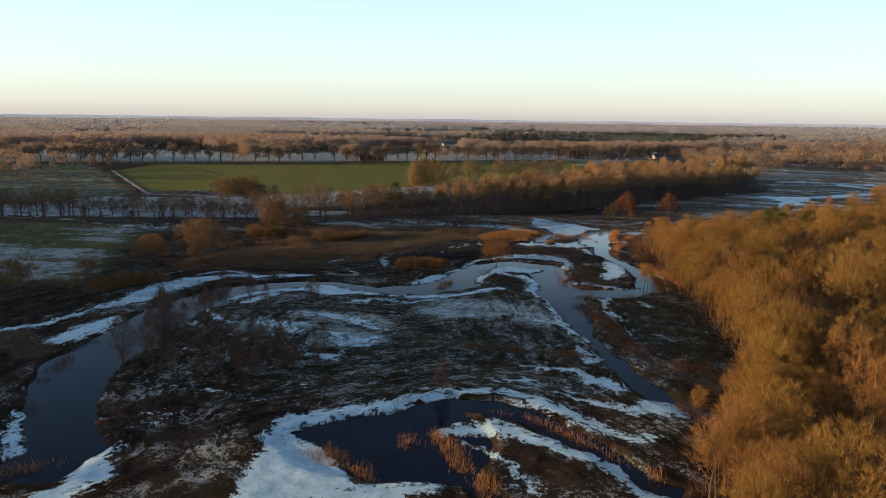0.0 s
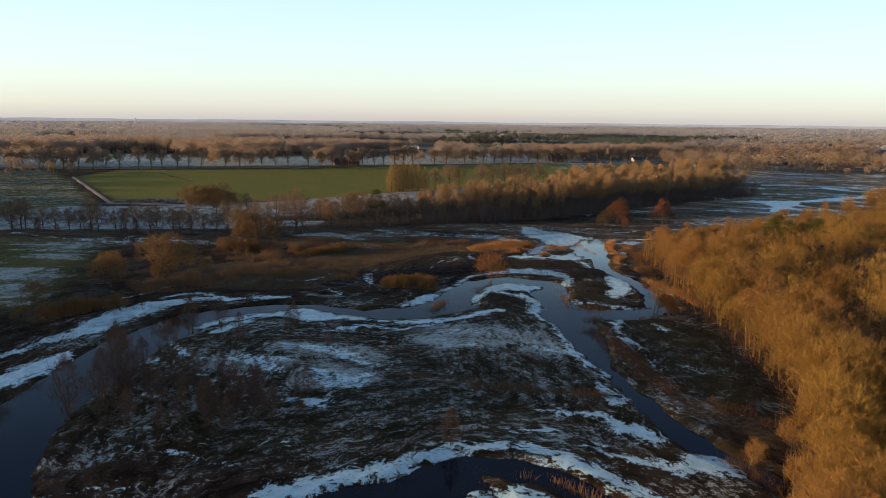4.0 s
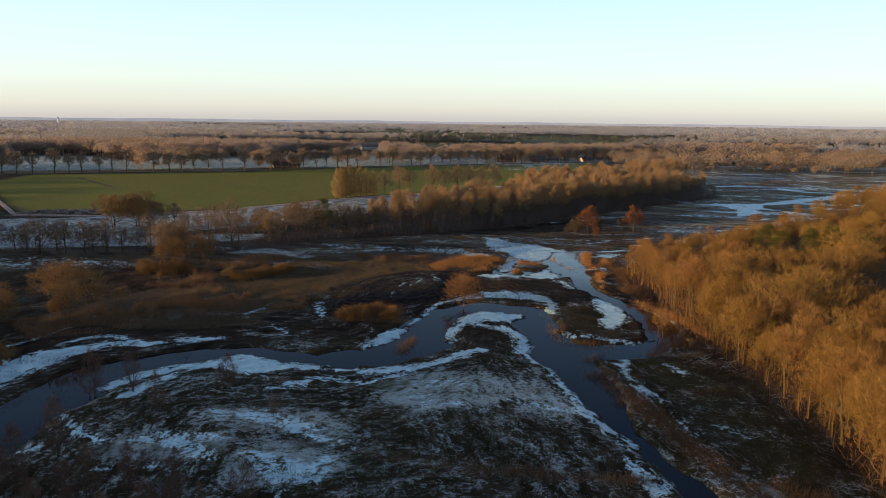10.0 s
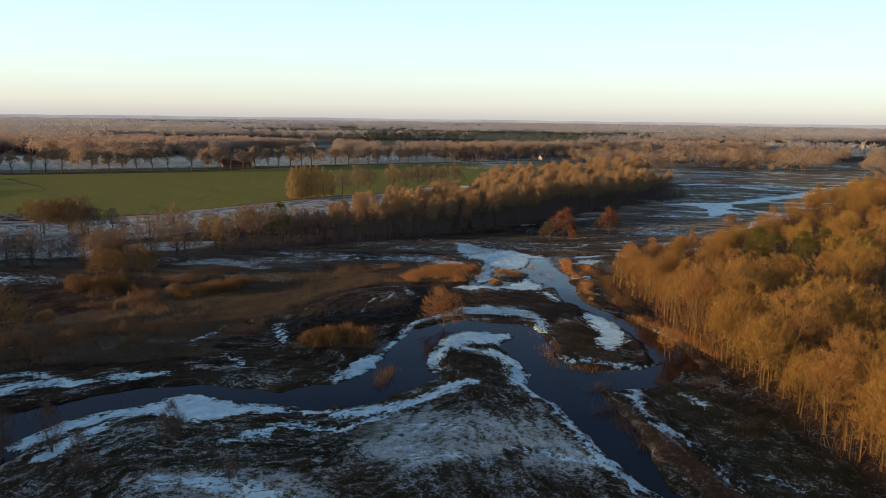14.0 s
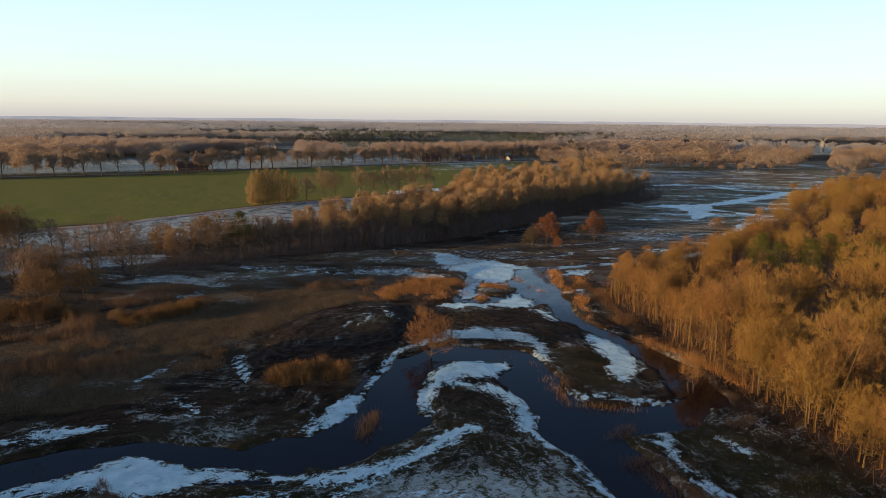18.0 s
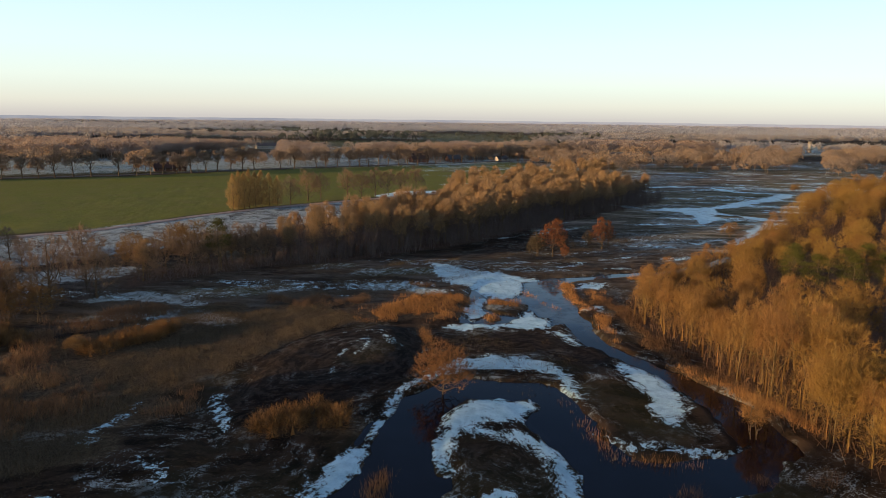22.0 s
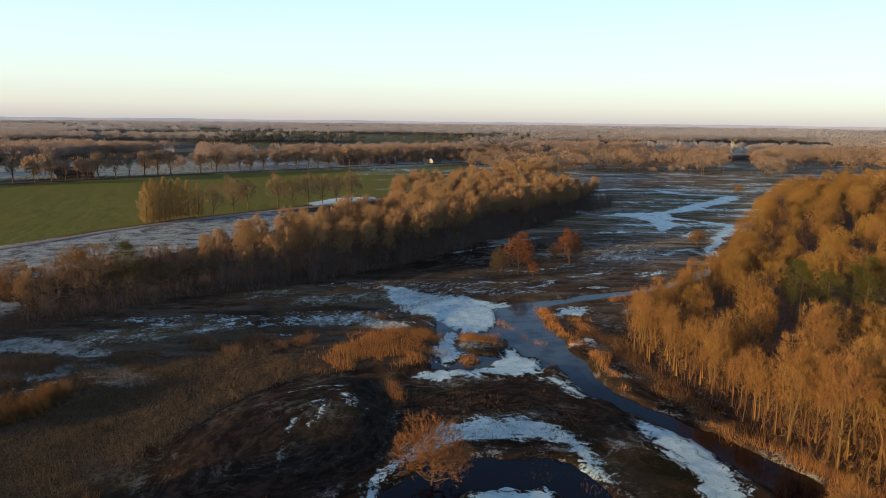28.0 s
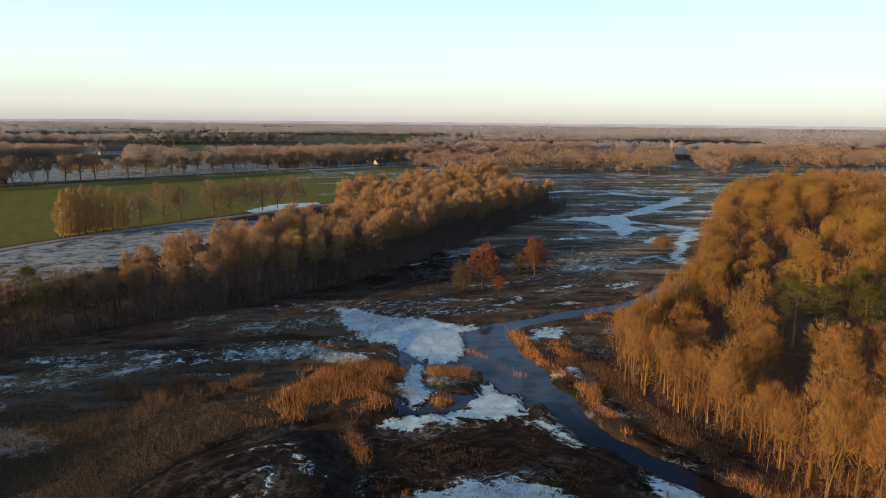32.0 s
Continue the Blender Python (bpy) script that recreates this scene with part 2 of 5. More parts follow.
RING = [(-12, 50, 6.6), (-14, 57, 4.4), (-17, 62, 2.0), (-16, 67, 2.3), (-11, 69, 1.8), (-4, 72, 1.6), (2, 76, 1.5), (9, 77, 1.3), (15, 74, 1.7), (19, 70, 1.5), (22, 66, 1.5), (26, 63, 1.1)]
RING_SOUTH = [(-8, 50, 2.2), (-3, 50, 1.9), (2, 51, 1.5)]
TONGUE = [(3, 65, 1.6), (8, 66, 2.2), (12, 64, 1.8), (17, 61, 1.7), (21, 57, 1.6), (23, 53, 1.5), (25, 50, 1.7)]
TONGUE_WEST = [(4, 63, 0.5), (7, 61, 0.6), (10, 56, 0.8), (13, 51, 0.7)]
STRANDS_A = [(18, 77, 0.5), (23, 74, 1.2), (28, 72, 1.4), (32, 73, 2.8)]
STRANDS_B = [(14, 87, 0.6), (21, 86, 1.2), (24, 82, 2.6), (28, 79, 1.6)]
STRANDS_C = [(9, 81, 0.7), (14, 80, 1.1)]
STRANDS_D = [(28, 64, 0.8), (30, 64, 0.7)]
SW_SHORE = [(-36, 48, 2.8), (-34, 52, 2.7), (-35, 56, 1.8), (-35, 60, 0.5)]
WEST_SHORE = [(-46, 56, 1.3), (-49, 61, 1.2), (-52, 66, 0.9)]
SPOT = [(43, 166, 1.2), (44, 159, 3.4), (42, 152, 3.2), (39, 147, 1.5)]
SPOT_SOUTH = [(31, 142, 0.7), (37, 140, 0.8), (41, 138, 0.8)]
EAST_BITS = [(36, 129, 1.5), (34, 125, 0.7)]
EAST_BITS_B = [(43, 126, 0.5), (43, 124, 0.6)]
EAST_THIN = [(34, 122, 0.4), (35, 114, 0.5), (35, 104, 0.3), (35, 96, 0.3)]
NORTH_BITS = [(-31, 157, 0.5), (-29.5, 163, 0.8), (-27.3, 168, 0.5)]
NORTH_BITS_B = [(-17, 168, 0.5), (-16, 162, 0.7), (-15, 157, 0.8)]
NORTH_BITS_C = [(-24, 151, 0.5), (-21, 147, 0.7)]
NORTH_BITS_D = [(-39, 144, 1.8), (-34, 144, 1.3), (-31, 145, 0.6)]
FAR_ICE = [(167, 283, 1.2), (176, 290, 2.2), (180, 299, 2.4), (174, 312, 3.0), (170, 324, 5.0), (177, 334, 3.4), (198, 343, 4.0), (222, 356, 4.4), (256, 377, 5.0)]
FAR_ICE_B = [(176, 289, 2.6), (162, 280, 2.6), (148, 272, 2.2), (140, 266, 2.0), (136, 259, 2.2), (132, 252, 1.8)]
FAR_ICE_C = [(147, 335, 1.8), (158, 336, 6.0), (166, 330, 8.0), (160, 312, 5.0), (150, 297, 2.6)]
FAR_ICE_D = [(133, 267, 1.2), (131, 260, 1.2), (130, 253, 1.5)]
FAR_ICE_E = [(104, 271, 0.7), (111, 265, 0.8), (120, 259, 0.9), (133, 266, 1.0)]
FAR_ICE_F = [(147, 283, 2.0), (154, 286, 2.6)]
FAR_ICE_G = [(206, 423, 4.0), (221, 427, 4.0)]
FAR_ICE_H = [(141, 354, 3.5), (147, 345, 3.0)]
FAR_STREAK = [(236, 412, 3.0), (239, 393, 3.0), (252, 385, 3.0)]
FAR_STREAK_B = [(262, 438, 2.5), (273, 422, 3.0)]
BANK_FRINGE = [(29, 147, 0.3), (30, 144.5, 0.4), (32.7, 142, 0.4), (37.6, 140, 0.5), (42.3, 138.4, 0.5), (45.8, 140, 0.3)]
EAST_PATCH = [(34.3, 128, 1.0), (35, 126, 1.1), (33.2, 120, 0.6), (33.6, 116, 0.5)]
EAST_PATCH_B = [(42, 126.6, 0.5), (43.4, 124.8, 0.8), (43.2, 122.6, 0.5)]
SPIT_ICE = [(58, 214, 1.2), (62, 215, 2.6), (66, 217, 1.2)]
SPIT_ICE_B = [(51, 197, 0.4), (55, 198, 1.0)]
MOUTH_BITS = [(39, 185, 0.8), (41, 182, 1.0), (41, 177, 0.8)]
MOUND_STREAK = [(3.2, 190, -0.1), (6, 191.6, 0.02), (8.8, 190, 0.05), (9.8, 186, -0.05), (9.7, 181.5, -0.15)]
MOUND_STREAK_B = [(3.6, 178, -0.15), (6.2, 183, 0.05), (6.6, 187, -0.1)]
SNOW = [MOUND_STREAK, MOUND_STREAK_B, BANK_FRINGE, EAST_PATCH, EAST_PATCH_B, SPIT_ICE, SPIT_ICE_B, MOUTH_BITS, BEND_NORTH, SPIT_OUTER, SPIT_INNER, TIP, SOUTH_BANK, SOUTH_BANK_B, SOUTH_BANK_C, WEST_BLOB, WEST_BANK, WEST_BANK_B, RING, RING_SOUTH, TONGUE, TONGUE_WEST, STRANDS_A, STRANDS_B, STRANDS_C, STRANDS_D, SW_SHORE, WEST_SHORE, SPOT, SPOT_SOUTH, EAST_BITS, EAST_BITS_B, EAST_THIN, NORTH_BITS, NORTH_BITS_B, NORTH_BITS_C, NORTH_BITS_D, FAR_ICE, FAR_ICE_B, FAR_ICE_C, FAR_ICE_D, FAR_ICE_E, FAR_ICE_F, FAR_ICE_G, FAR_ICE_H, FAR_STREAK, FAR_STREAK_B]
FROST_A = [(-26, 227, 3.6), (-16, 226, 5.0), (-5, 227, 3.3)]
FROST_B = [(3, 247, 2.7), (9, 248, 2.8)]
FROST_C = [(14, 239, 4.3), (28, 238, 3.6)]
FROST_D = [(2, 119, 6.4), (9, 119, 6.1)]
FROST_E = [(-25, 112, 1.7), (-18, 110, 2.6), (-10, 108, 1.8)]
FROST_F = [(-33, 105, 2.7), (-25, 104, 3.0)]
FROST_G = [(-17, 99, 5.2), (-11, 99, 2.3)]
FROST_H = [(-25, 113, 1.3), (-16, 109, 1.4), (-9, 104, 0.8)]
FROST_I = [(17, 119, 2.3), (19, 111, 3.1)]
FROST_J = [(80, 290, 3.0), (100, 296, 2.0)]
FROST = [FROST_A, FROST_B, FROST_C, FROST_D, FROST_E, FROST_F, FROST_G, FROST_H, FROST_I, FROST_J]
# Thin drifts of snow and rime in the meadow.
CURL = [(-46, 115, 0.8), (-45, 112, 1.0), (-42, 108, 1.0), (-37, 106, 0.7)]
STRAND_A = [(-34, 106, 1.2), (-30, 107, 1.6), (-25, 102, 1.6), (-23, 101, 0.8)]
STRAND_B = [(-26, 113, 0.6), (-20, 111, 1.0), (-13, 106, 1.0), (-7, 102, 0.5)]
STRAND_C = [(-20, 102, 0.8), (-16, 97, 2.0), (-12, 96, 1.8), (-10, 100, 0.6)]
STRAND_D = [(-19, 90, 1.3), (-15, 89, 1.6), (-15, 93, 0.8)]
STRAND_E = [(-47, 103, 1.2), (-45, 104, 1.0)]
STRAND_F = [(-36, 99, 0.5), (-31, 99, 0.7), (-26, 99, 0.5)]
STRAND_G = [(-41, 91, 0.8), (-38, 90, 0.6)]
STRAND_H = [(0, 122, 0.1), (5, 123, 0.5), (11, 119, 0.1)]
STRAND_I = [(0, 113, 0.1), (5, 115, 0.6), (11, 112, 0.1)]
STRAND_J = [(14, 114, 0.5), (17, 112, 1.0), (21, 109, 0.6)]
STRAND_K = [(-40, 65, 0.5), (-37, 66, 0.5), (-34, 69, 0.5)]
STRAND_L = [(-36, 77, 0.4), (-30, 75, 0.6), (-22, 72, 0.4)]
STRAND_M = [(-22, 75, 0.4), (-19, 79, 0.6), (-17, 76, 0.3)]
STRAND_N = [(-33, 64, 0.5), (-33, 67, 0.6), (-30, 67, 0.5)]
STRAND_Q = [(-25, 112, 0.8), (-19, 112, 1.2), (-12, 108, 0.8)]
STRAND_R = [(-33, 107, 0.8), (-28, 107, 1.0), (-23, 106, 0.6)]
WEST_BANK_C = [(-69, 140, 0.8), (-64, 148, 0.9), (-60, 160, 0.7)]
WEST_BANK_D = [(-59, 144, 0.8), (-53, 147, 1.4), (-43, 143, 0.8)]
WEST_BANK_E = [(-40, 133, 0.5), (-35, 136, 0.7), (-31, 140, 0.4)]
CLEARING_A = [(40, 104, 0.4), (42, 102, 0.6), (43, 100, 0.3)]
TWIN_A = [(62, 258, 0.8), (71, 251, 0.8), (87, 254, 0.7), (94, 254, 0.5)]
TWIN_B = [(54, 244, 0.8), (62, 240, 0.8), (73, 239, 0.6)]
TWIN_C = [(112, 280, 0.8), (116, 269, 1.0), (120, 259, 0.8)]
TWIN_D = [(62, 279, 1.0), (75, 285, 1.0), (83, 287, 0.8)]
TWIN_E = [(75, 231, 1.0), (80, 230, 1.2)]
TWIN_F = [(96, 238, 1.2), (103, 239, 1.2)]
TWIN_G = [(117, 299, 0.8), (129, 300, 1.2), (137, 302, 0.8)]
RIME_A = [(-46, 224, 1.5), (-37, 227, 3.0), (-25, 218, 2.0)]
RIME_B = [(-46, 210, 1.0), (-37, 211, 2.0), (-25, 211, 2.0), (-18, 203, 2.0)]
RIME_C = [(12, 224, 2.0), (19, 224, 3.0), (25, 216, 2.0)]
RIME = [RIME_A, RIME_B, RIME_C]
MOUND_A = [(-2, 168, 0.05), (0, 176, 0.1), (4, 184, 0.15), (7, 187, 0.1)]
MOUND_B = [(10, 186, 0.15), (11, 181, 0.05)]
TWIN_H = [(63, 235, 0.9), (71, 238, 0.9)]
TWIN_I = [(78, 242, 0.7), (88, 244, 0.8)]
TWIN_J = [(96, 240, 1.0), (105, 241, 1.2)]
STRANDS = [MOUND_A, MOUND_B, TWIN_H, TWIN_I, TWIN_J, CURL, STRAND_A, STRAND_B, STRAND_C, STRAND_D, STRAND_E, STRAND_F, STRAND_G, STRAND_H, STRAND_I, STRAND_J, STRAND_K, STRAND_L, STRAND_M, STRAND_N, STRAND_Q, STRAND_R, WEST_BANK_C, WEST_BANK_D, WEST_BANK_E, CLEARING_A, TWIN_A, TWIN_B, TWIN_C, TWIN_D, TWIN_E, TWIN_F, TWIN_G]
# Corners of the ice on the upper pool.
ICE_POOL = [(32, 247), (36, 241), (40, 234), (46, 233), (49, 228), (54, 224), (48, 222), (45, 215), (42, 209), (37, 209), (35, 214), (34, 218), (31, 224), (29, 233)]
ICE_WEST = [(35, 212), (36, 210), (34, 207), (32, 202), (33, 199), (30, 198), (27, 194), (26, 197), (28, 205), (32, 210)]
ICE_SOUTH = [(20, 192), (25, 193), (28, 192), (31, 193), (34, 193), (36, 195), (39, 198), (42, 201), (42, 198), (41, 195), (43, 194), (41, 190), (39, 187), (36, 187), (32, 189), (28, 189), (23, 189)]
POOL_RIM = [(34, 218), (32, 212), (27, 203), (24, 194), (30, 192), (36, 190), (40, 189), (44, 190), (44, 184), (47, 186), (50, 196), (52, 203), (53, 211), (56, 219), (60, 222), (55, 224), (48, 226), (40, 226)]
ISLAND = [(35, 208), (37, 209), (39, 206), (42, 204), (41, 201), (37, 196), (34, 199), (33, 203)]
ISLET = [(31, 198), (33, 198), (33, 195), (31, 194)]
ICE_AREAS = [ICE_POOL, ICE_WEST, ICE_SOUTH]
LANE = [(-146, 304, 1.5), (-112, 300, 1.5), (-67, 316, 1.6), (-34, 348, 1.6), (-10, 366, 1.6), (30, 388, 1.5), (75, 412, 1.5), (120, 445, 1.5)]
FIELD_TRACK = [(-232, 436, 0.9), (-190, 372, 0.9), (-147, 306, 0.9)]
ROAD = [(-420, 478, 3.0), (-340, 488, 3.0), (-221, 510, 3.0), (-100, 540, 3.0), (-10, 586, 3.0), (100, 626, 3.0), (165, 652, 3.0), (300, 690, 3.0)]
FROZEN_FIELD = [(-150, 268, 24), (-110, 272, 26), (-70, 288, 24), (-35, 317, 26), (-5, 342, 22), (25, 364, 18)]
FROZEN_SOUTH = [(-230, 250, 18), (-150, 244, 14), (-100, 246, 13), (-64, 246, 10), (-48, 252, 7)]
ICE_POND = [(47, 404, 7), (60, 415, 8), (70, 420, 5)]
PEAT_MOUND = [(-15, 163), (-14, 170), (-12, 180), (-7, 188), (-1, 193), (8, 195), (15, 193), (15, 182), (11, 171), (7, 167), (2, 164), (-3, 163), (-9, 163)]
PEAT_SPIT = [(15, 143, 4), (17, 138, 3)]
PEAT_NORTH = [(24, 181, 5), (34, 180, 5), (40, 172, 4)]
EAST_LAWN = [(36, 158, 5), (37, 148, 5), (38, 143, 3)]
CLEARING = [(40, 130, 4), (43, 115, 6), (43, 100, 6), (41, 90, 3)]


REED_BEDS = [[(6, 201, 3), (14, 203, 5.5), (22, 206, 9), (29, 212, 4)], [(21, 226, 1.4), (26, 221, 1.8)], [(34, 206, 2.2), (40, 203, 2.8)], [(31, 196, 1.2), (32, 194, 1.2)], [(18, 194, 1.2), (16, 183, 1.0)],
             [(57, 219, 1.0), (55, 210, 1.6), (53, 203, 1.4), (52, 196, 1.6)], [(60, 210, 2.6), (57, 203, 2.6)], [(53, 192, 1.3), (50, 184, 1.1), (48, 177, 0.8)], [(51, 165, 0.7), (54, 152, 0.6), (56, 141, 0.7)],
             [(-1, 136, 0.7), (2, 143, 0.8)], [(2, 64, 0.8), (4, 59, 1.2), (6, 54, 1.2), (8, 49, 1.2)], [(-2.4, 63.5, 0.6), (-1.5, 60.5, 0.5)], [(-13.5, 59.5, 0.9), (-10, 57, 1.2), (-7, 54.5, 1.2), (-5, 52, 1.0)],
             [(-12, 60.5, 0.6), (-8, 56, 0.8), (-5, 52.5, 0.7)], [(9, 71, 0.4), (13, 69.4, 0.5), (18, 64.5, 0.5), (23, 58, 0.5), (26, 54, 0.5)],
             [(-48, 51, 0.9), (-42, 53, 0.8), (-39, 55, 0.7)], [(29, 157, 0.4), (28.6, 149, 0.4), (28.4, 141, 0.3)], [(27.5, 140.3, 0.3), (32, 138.4, 0.35), (37, 136.8, 0.3)], [(51, 160.8, 0.7), (53.4, 156.4, 0.8), (55.6, 148.8, 0.8), (55.4, 139.5, 0.8)], [(46, 205, 0.6), (47, 199, 0.6)], [(45, 213, 0.5), (46, 209, 0.6)], [(74, 219, 0.8), (90, 221, 1.0)]]
SEDGE_FIELD = [[(-30, 172, 5), (-23, 182, 7), (-14, 192, 8), (-4, 200, 6.5), (5, 203, 4)], [(-34, 180, 4), (-26, 192, 4), (-14, 203, 4), (0, 212, 4)]]
# First beds: west-bank reeds, their shade painted by the dull sedge colour.
SEDGE_BEDS = [[(-56, 77, 0.9), (-56.5, 82, 1.1), (-58, 88, 1.0)], [(-59, 91, 0.7), (-57.5, 96, 0.8)], [(-53, 70, 0.4), (-47, 63, 0.4), (-45, 61, 0.3)], [(-64, 88, 3), (-74, 96, 4)], [(-6, 101, 0.6), (-2, 99, 0.9), (3, 97, 1.0), (11, 94.3, 1.1), (18, 93, 1.0), (25, 91.3, 0.8)], [(-50, 172, 9), (-38, 170, 10), (-28, 166, 6)],
              [(-48, 156, 5), (-30, 155, 4)], [(-45, 190, 6), (-20, 212, 6)], [(20, 247, 2), (40, 250, 1.5)]]
BRUSH_BEDS = [[(29, 124, 1.5), (31.5, 112, 2.2), (33, 100, 2.5), (35, 90, 3.2), (40, 84, 3.5), (45, 79, 3)], [(34, 74, 1.2), (37, 68, 1.5)], [(58, 204, 4), (58, 190, 3), (54, 176, 2.5), (54, 160, 2), (57, 148, 2)],
              [(29, 130, 0.9), (33, 131.5, 0.8)], [(30, 124.2, 0.9), (32, 123, 0.8)], [(33.5, 122.6, 0.5), (35.5, 121, 0.7)], [(41, 133, 1.4), (45, 130, 1.8), (49.5, 131.6, 1.6)], [(-11, 154.5, 1.6), (-5, 157, 3.6), (-1, 155, 2.4)]]
UNDER = [[(-40, 238, 4), (-11, 254, 4), (9, 256, 5), (30, 267, 6), (53, 278, 6), (79, 299, 6), (114, 326, 7), (140, 345, 8), (170, 366, 6)], [(-60, 212, 4), (-44, 232, 4)]]
BUSHES = [[(-12, 156, 2.0), (-6, 158.5, 3.4), (-1, 156, 2.2)], [(-39, 190, 1.8), (-33, 194, 2.5), (-26, 200, 2.5)], [(-58, 195, 3), (-50, 200, 2)], [(-64, 200, 3), (-54, 204, 3)], [(-76, 128, 3), (-66, 140, 3)]]
MARSH = [(-62, 160, 8), (-45, 172, 14), (-22, 192, 14), (-5, 205, 8)]


def vnoise(x, y, seed):
    xi, yi = np.floor(x).astype(np.int64), np.floor(y).astype(np.int64)
    fx, fy = x - xi, y - yi
    fx, fy = fx * fx * (3 - 2 * fx), fy * fy * (3 - 2 * fy)

    def h(a, b):
        v = np.sin(a * 127.1 + b * 311.7 + seed * 74.7) * 43758.5453
        return v - np.floor(v)
    a = h(xi, yi) * (1 - fx) + h(xi + 1, yi) * fx
    b = h(xi, yi + 1) * (1 - fx) + h(xi + 1, yi + 1) * fx
    return a * (1 - fy) + b * fy


def fbm(x, y, size, seed, octaves=4):
    s, a, tot = 0.0, 0.5, 0.0
    for i in range(octaves):
        s = s + a * vnoise(x / size * 2 ** i, y / size * 2 ** i, seed + i)
        tot += a
        a *= 0.55
    return s / tot


def smooth(lo, hi, v):
    k = np.clip((v - lo) / (hi - lo), 0, 1)
    return k * k * (3 - 2 * k)


def reach(x, y, strokes, far=8):
    """Distance to the edge of the nearest stroke, negative inside."""
    best = np.full(x.shape, 1e3)
    for s in strokes:
        for (x0, y0, w0), (x1, y1, w1) in zip(s, s[1:]):
            m = max(w0, w1) + far
            box = (x > min(x0, x1) - m) & (x < max(x0, x1) + m) & (y > min(y0, y1) - m) & (y < max(y0, y1) + m)
            if not box.any():
                continue
            px, py = x[box], y[box]
            dx, dy = x1 - x0, y1 - y0
            k = np.clip(((px - x0) * dx + (py - y0) * dy) / (dx * dx + dy * dy + 1e-9), 0, 1)
            d = np.hypot(px - x0 - k * dx, py - y0 - k * dy) - (w0 + (w1 - w0) * k)
            best[box] = np.minimum(best[box], d)
    return best


def area_reach(x, y, areas):
    """Distance to the rim of the nearest many-sided area, negative inside."""
    best = np.full(x.shape, 1e3)
    for pts in areas:
        inside, d = np.zeros(x.shape, bool), np.full(x.shape, 1e3)
        for (x0, y0), (x1, y1) in zip(pts, pts[1:] + pts[:1]):
            dx, dy = x1 - x0, y1 - y0
            k = np.clip(((x - x0) * dx + (y - y0) * dy) / (dx * dx + dy * dy + 1e-9), 0, 1)
            d = np.minimum(d, np.hypot(x - x0 - k * dx, y - y0 - k * dy))
            if y0 != y1:
                inside ^= ((y0 > y) != (y1 > y)) & (x < x0 + (y - y0) * dx / dy)
        best = np.minimum(best, np.where(inside, -d, d))
    return best


def line_y(x, pts):
    return np.interp(x, [p[0] for p in pts], [p[1] for p in pts])


WOOD_EDGE = [(0, 24), (36, 27), (52, 31), (70, 40), (85, 48), (95, 51), (120, 53), (140, 54), (170, 57), (190, 58), (205, 68), (217, 86), (233, 114), (255, 141), (266, 150), (302, 196), (346, 248), (379, 300), (403, 370)]


def wood_edge(y):
    return np.interp(y, [p[0] for p in WOOD_EDGE], [p[1] for p in WOOD_EDGE])


BELT_FRONT = [(-41, 236), (-29, 245), (-11, 255), (9, 256), (30, 267), (53, 278), (79, 299), (114, 326), (133, 338), (166, 364)]
BELT_DEPTH = [(-40, 7), (-12, 8), (0, 22), (30, 40), (80, 60), (130, 80), (166, 60)]


def far_cover(x, y):
    """How wooded the far country is, 0 to 1."""
    f = fbm(x, y, 420, 31, 4)
    bands = 0.16 * np.sin(y / 95 + 1.3 * np.sin(x / 310))
    return smooth(0.425, 0.48, f + bands)


# ---------------------------------------------------------------- ground
def axis(lo, hi, fine, far_lo, far_hi, grow=1.07, half=0.0):
    mid = np.arange(lo, hi + fine / 2, fine)
    out, s, v = [], fine, hi
    while v < far_hi:
        s *= 1.019 if v < half else 1.07
        v += s
        out.append(v)
    back, s, v = [], fine, lo
    while v > far_lo:
        s *= grow
        v -= s
        back.append(v)
    return np.concatenate([back[::-1], mid, out])


gx = axis(-82, 72, 0.55, -4900, 4900, 1.045, 290)
gy = axis(40, 246, 0.55, -900, 4980, 1.045, 450)
GX, GY = np.meshgrid(gx, gy)
FX, FY = GX.ravel(), GY.ravel()
wx = FX + 2.2 * (fbm(FX, FY, 5, 1, 3) - 0.5) + 0.8 * (fbm(FX, FY, 1.3, 3, 2) - 0.5)
wy = FY + 2.2 * (fbm(FX, FY, 5, 2, 3) - 0.5) + 0.8 * (fbm(FX, FY, 1.3, 4, 2) - 0.5)
afar = smooth(100, 130, FX) * smooth(250, 275, FY) * smooth(520, 460, FY)
wx = wx + afar * 9 * (fbm(FX, FY, 16, 71, 3) - 0.5)
wy = wy + afar * 12 * (fbm(FX, FY, 16, 72, 3) - 0.5)
sd_water = np.minimum(reach(wx, wy, WATER), area_reach(wx, wy, [POOL_RIM]))
sd_water = np.maximum(sd_water, -area_reach(FX, FY, [ISLAND, ISLET]) + 0.5)
sd_snow = np.minimum(reach(wx, wy, SNOW), area_reach(wx, wy, ICE_AREAS))
sd_frost = reach(wx, wy, FROST)
sd_strand = reach(wx, wy, STRANDS)
sd_mound = area_reach(wx, wy, [PEAT_MOUND])
sd_bare = np.minimum(reach(wx, wy, [PEAT_SPIT, PEAT_NORTH]), sd_mound)
sd_lawn = reach(wx, wy, [EAST_LAWN, CLEARING])
sd_lane = reach(FX, FY, [LANE])
sd_road = reach(FX, FY, [ROAD])
sd_frozen = reach(wx, wy, [FROZEN_FIELD, FROZEN_SOUTH])
sd_pond = reach(wx, wy, [ICE_POND])

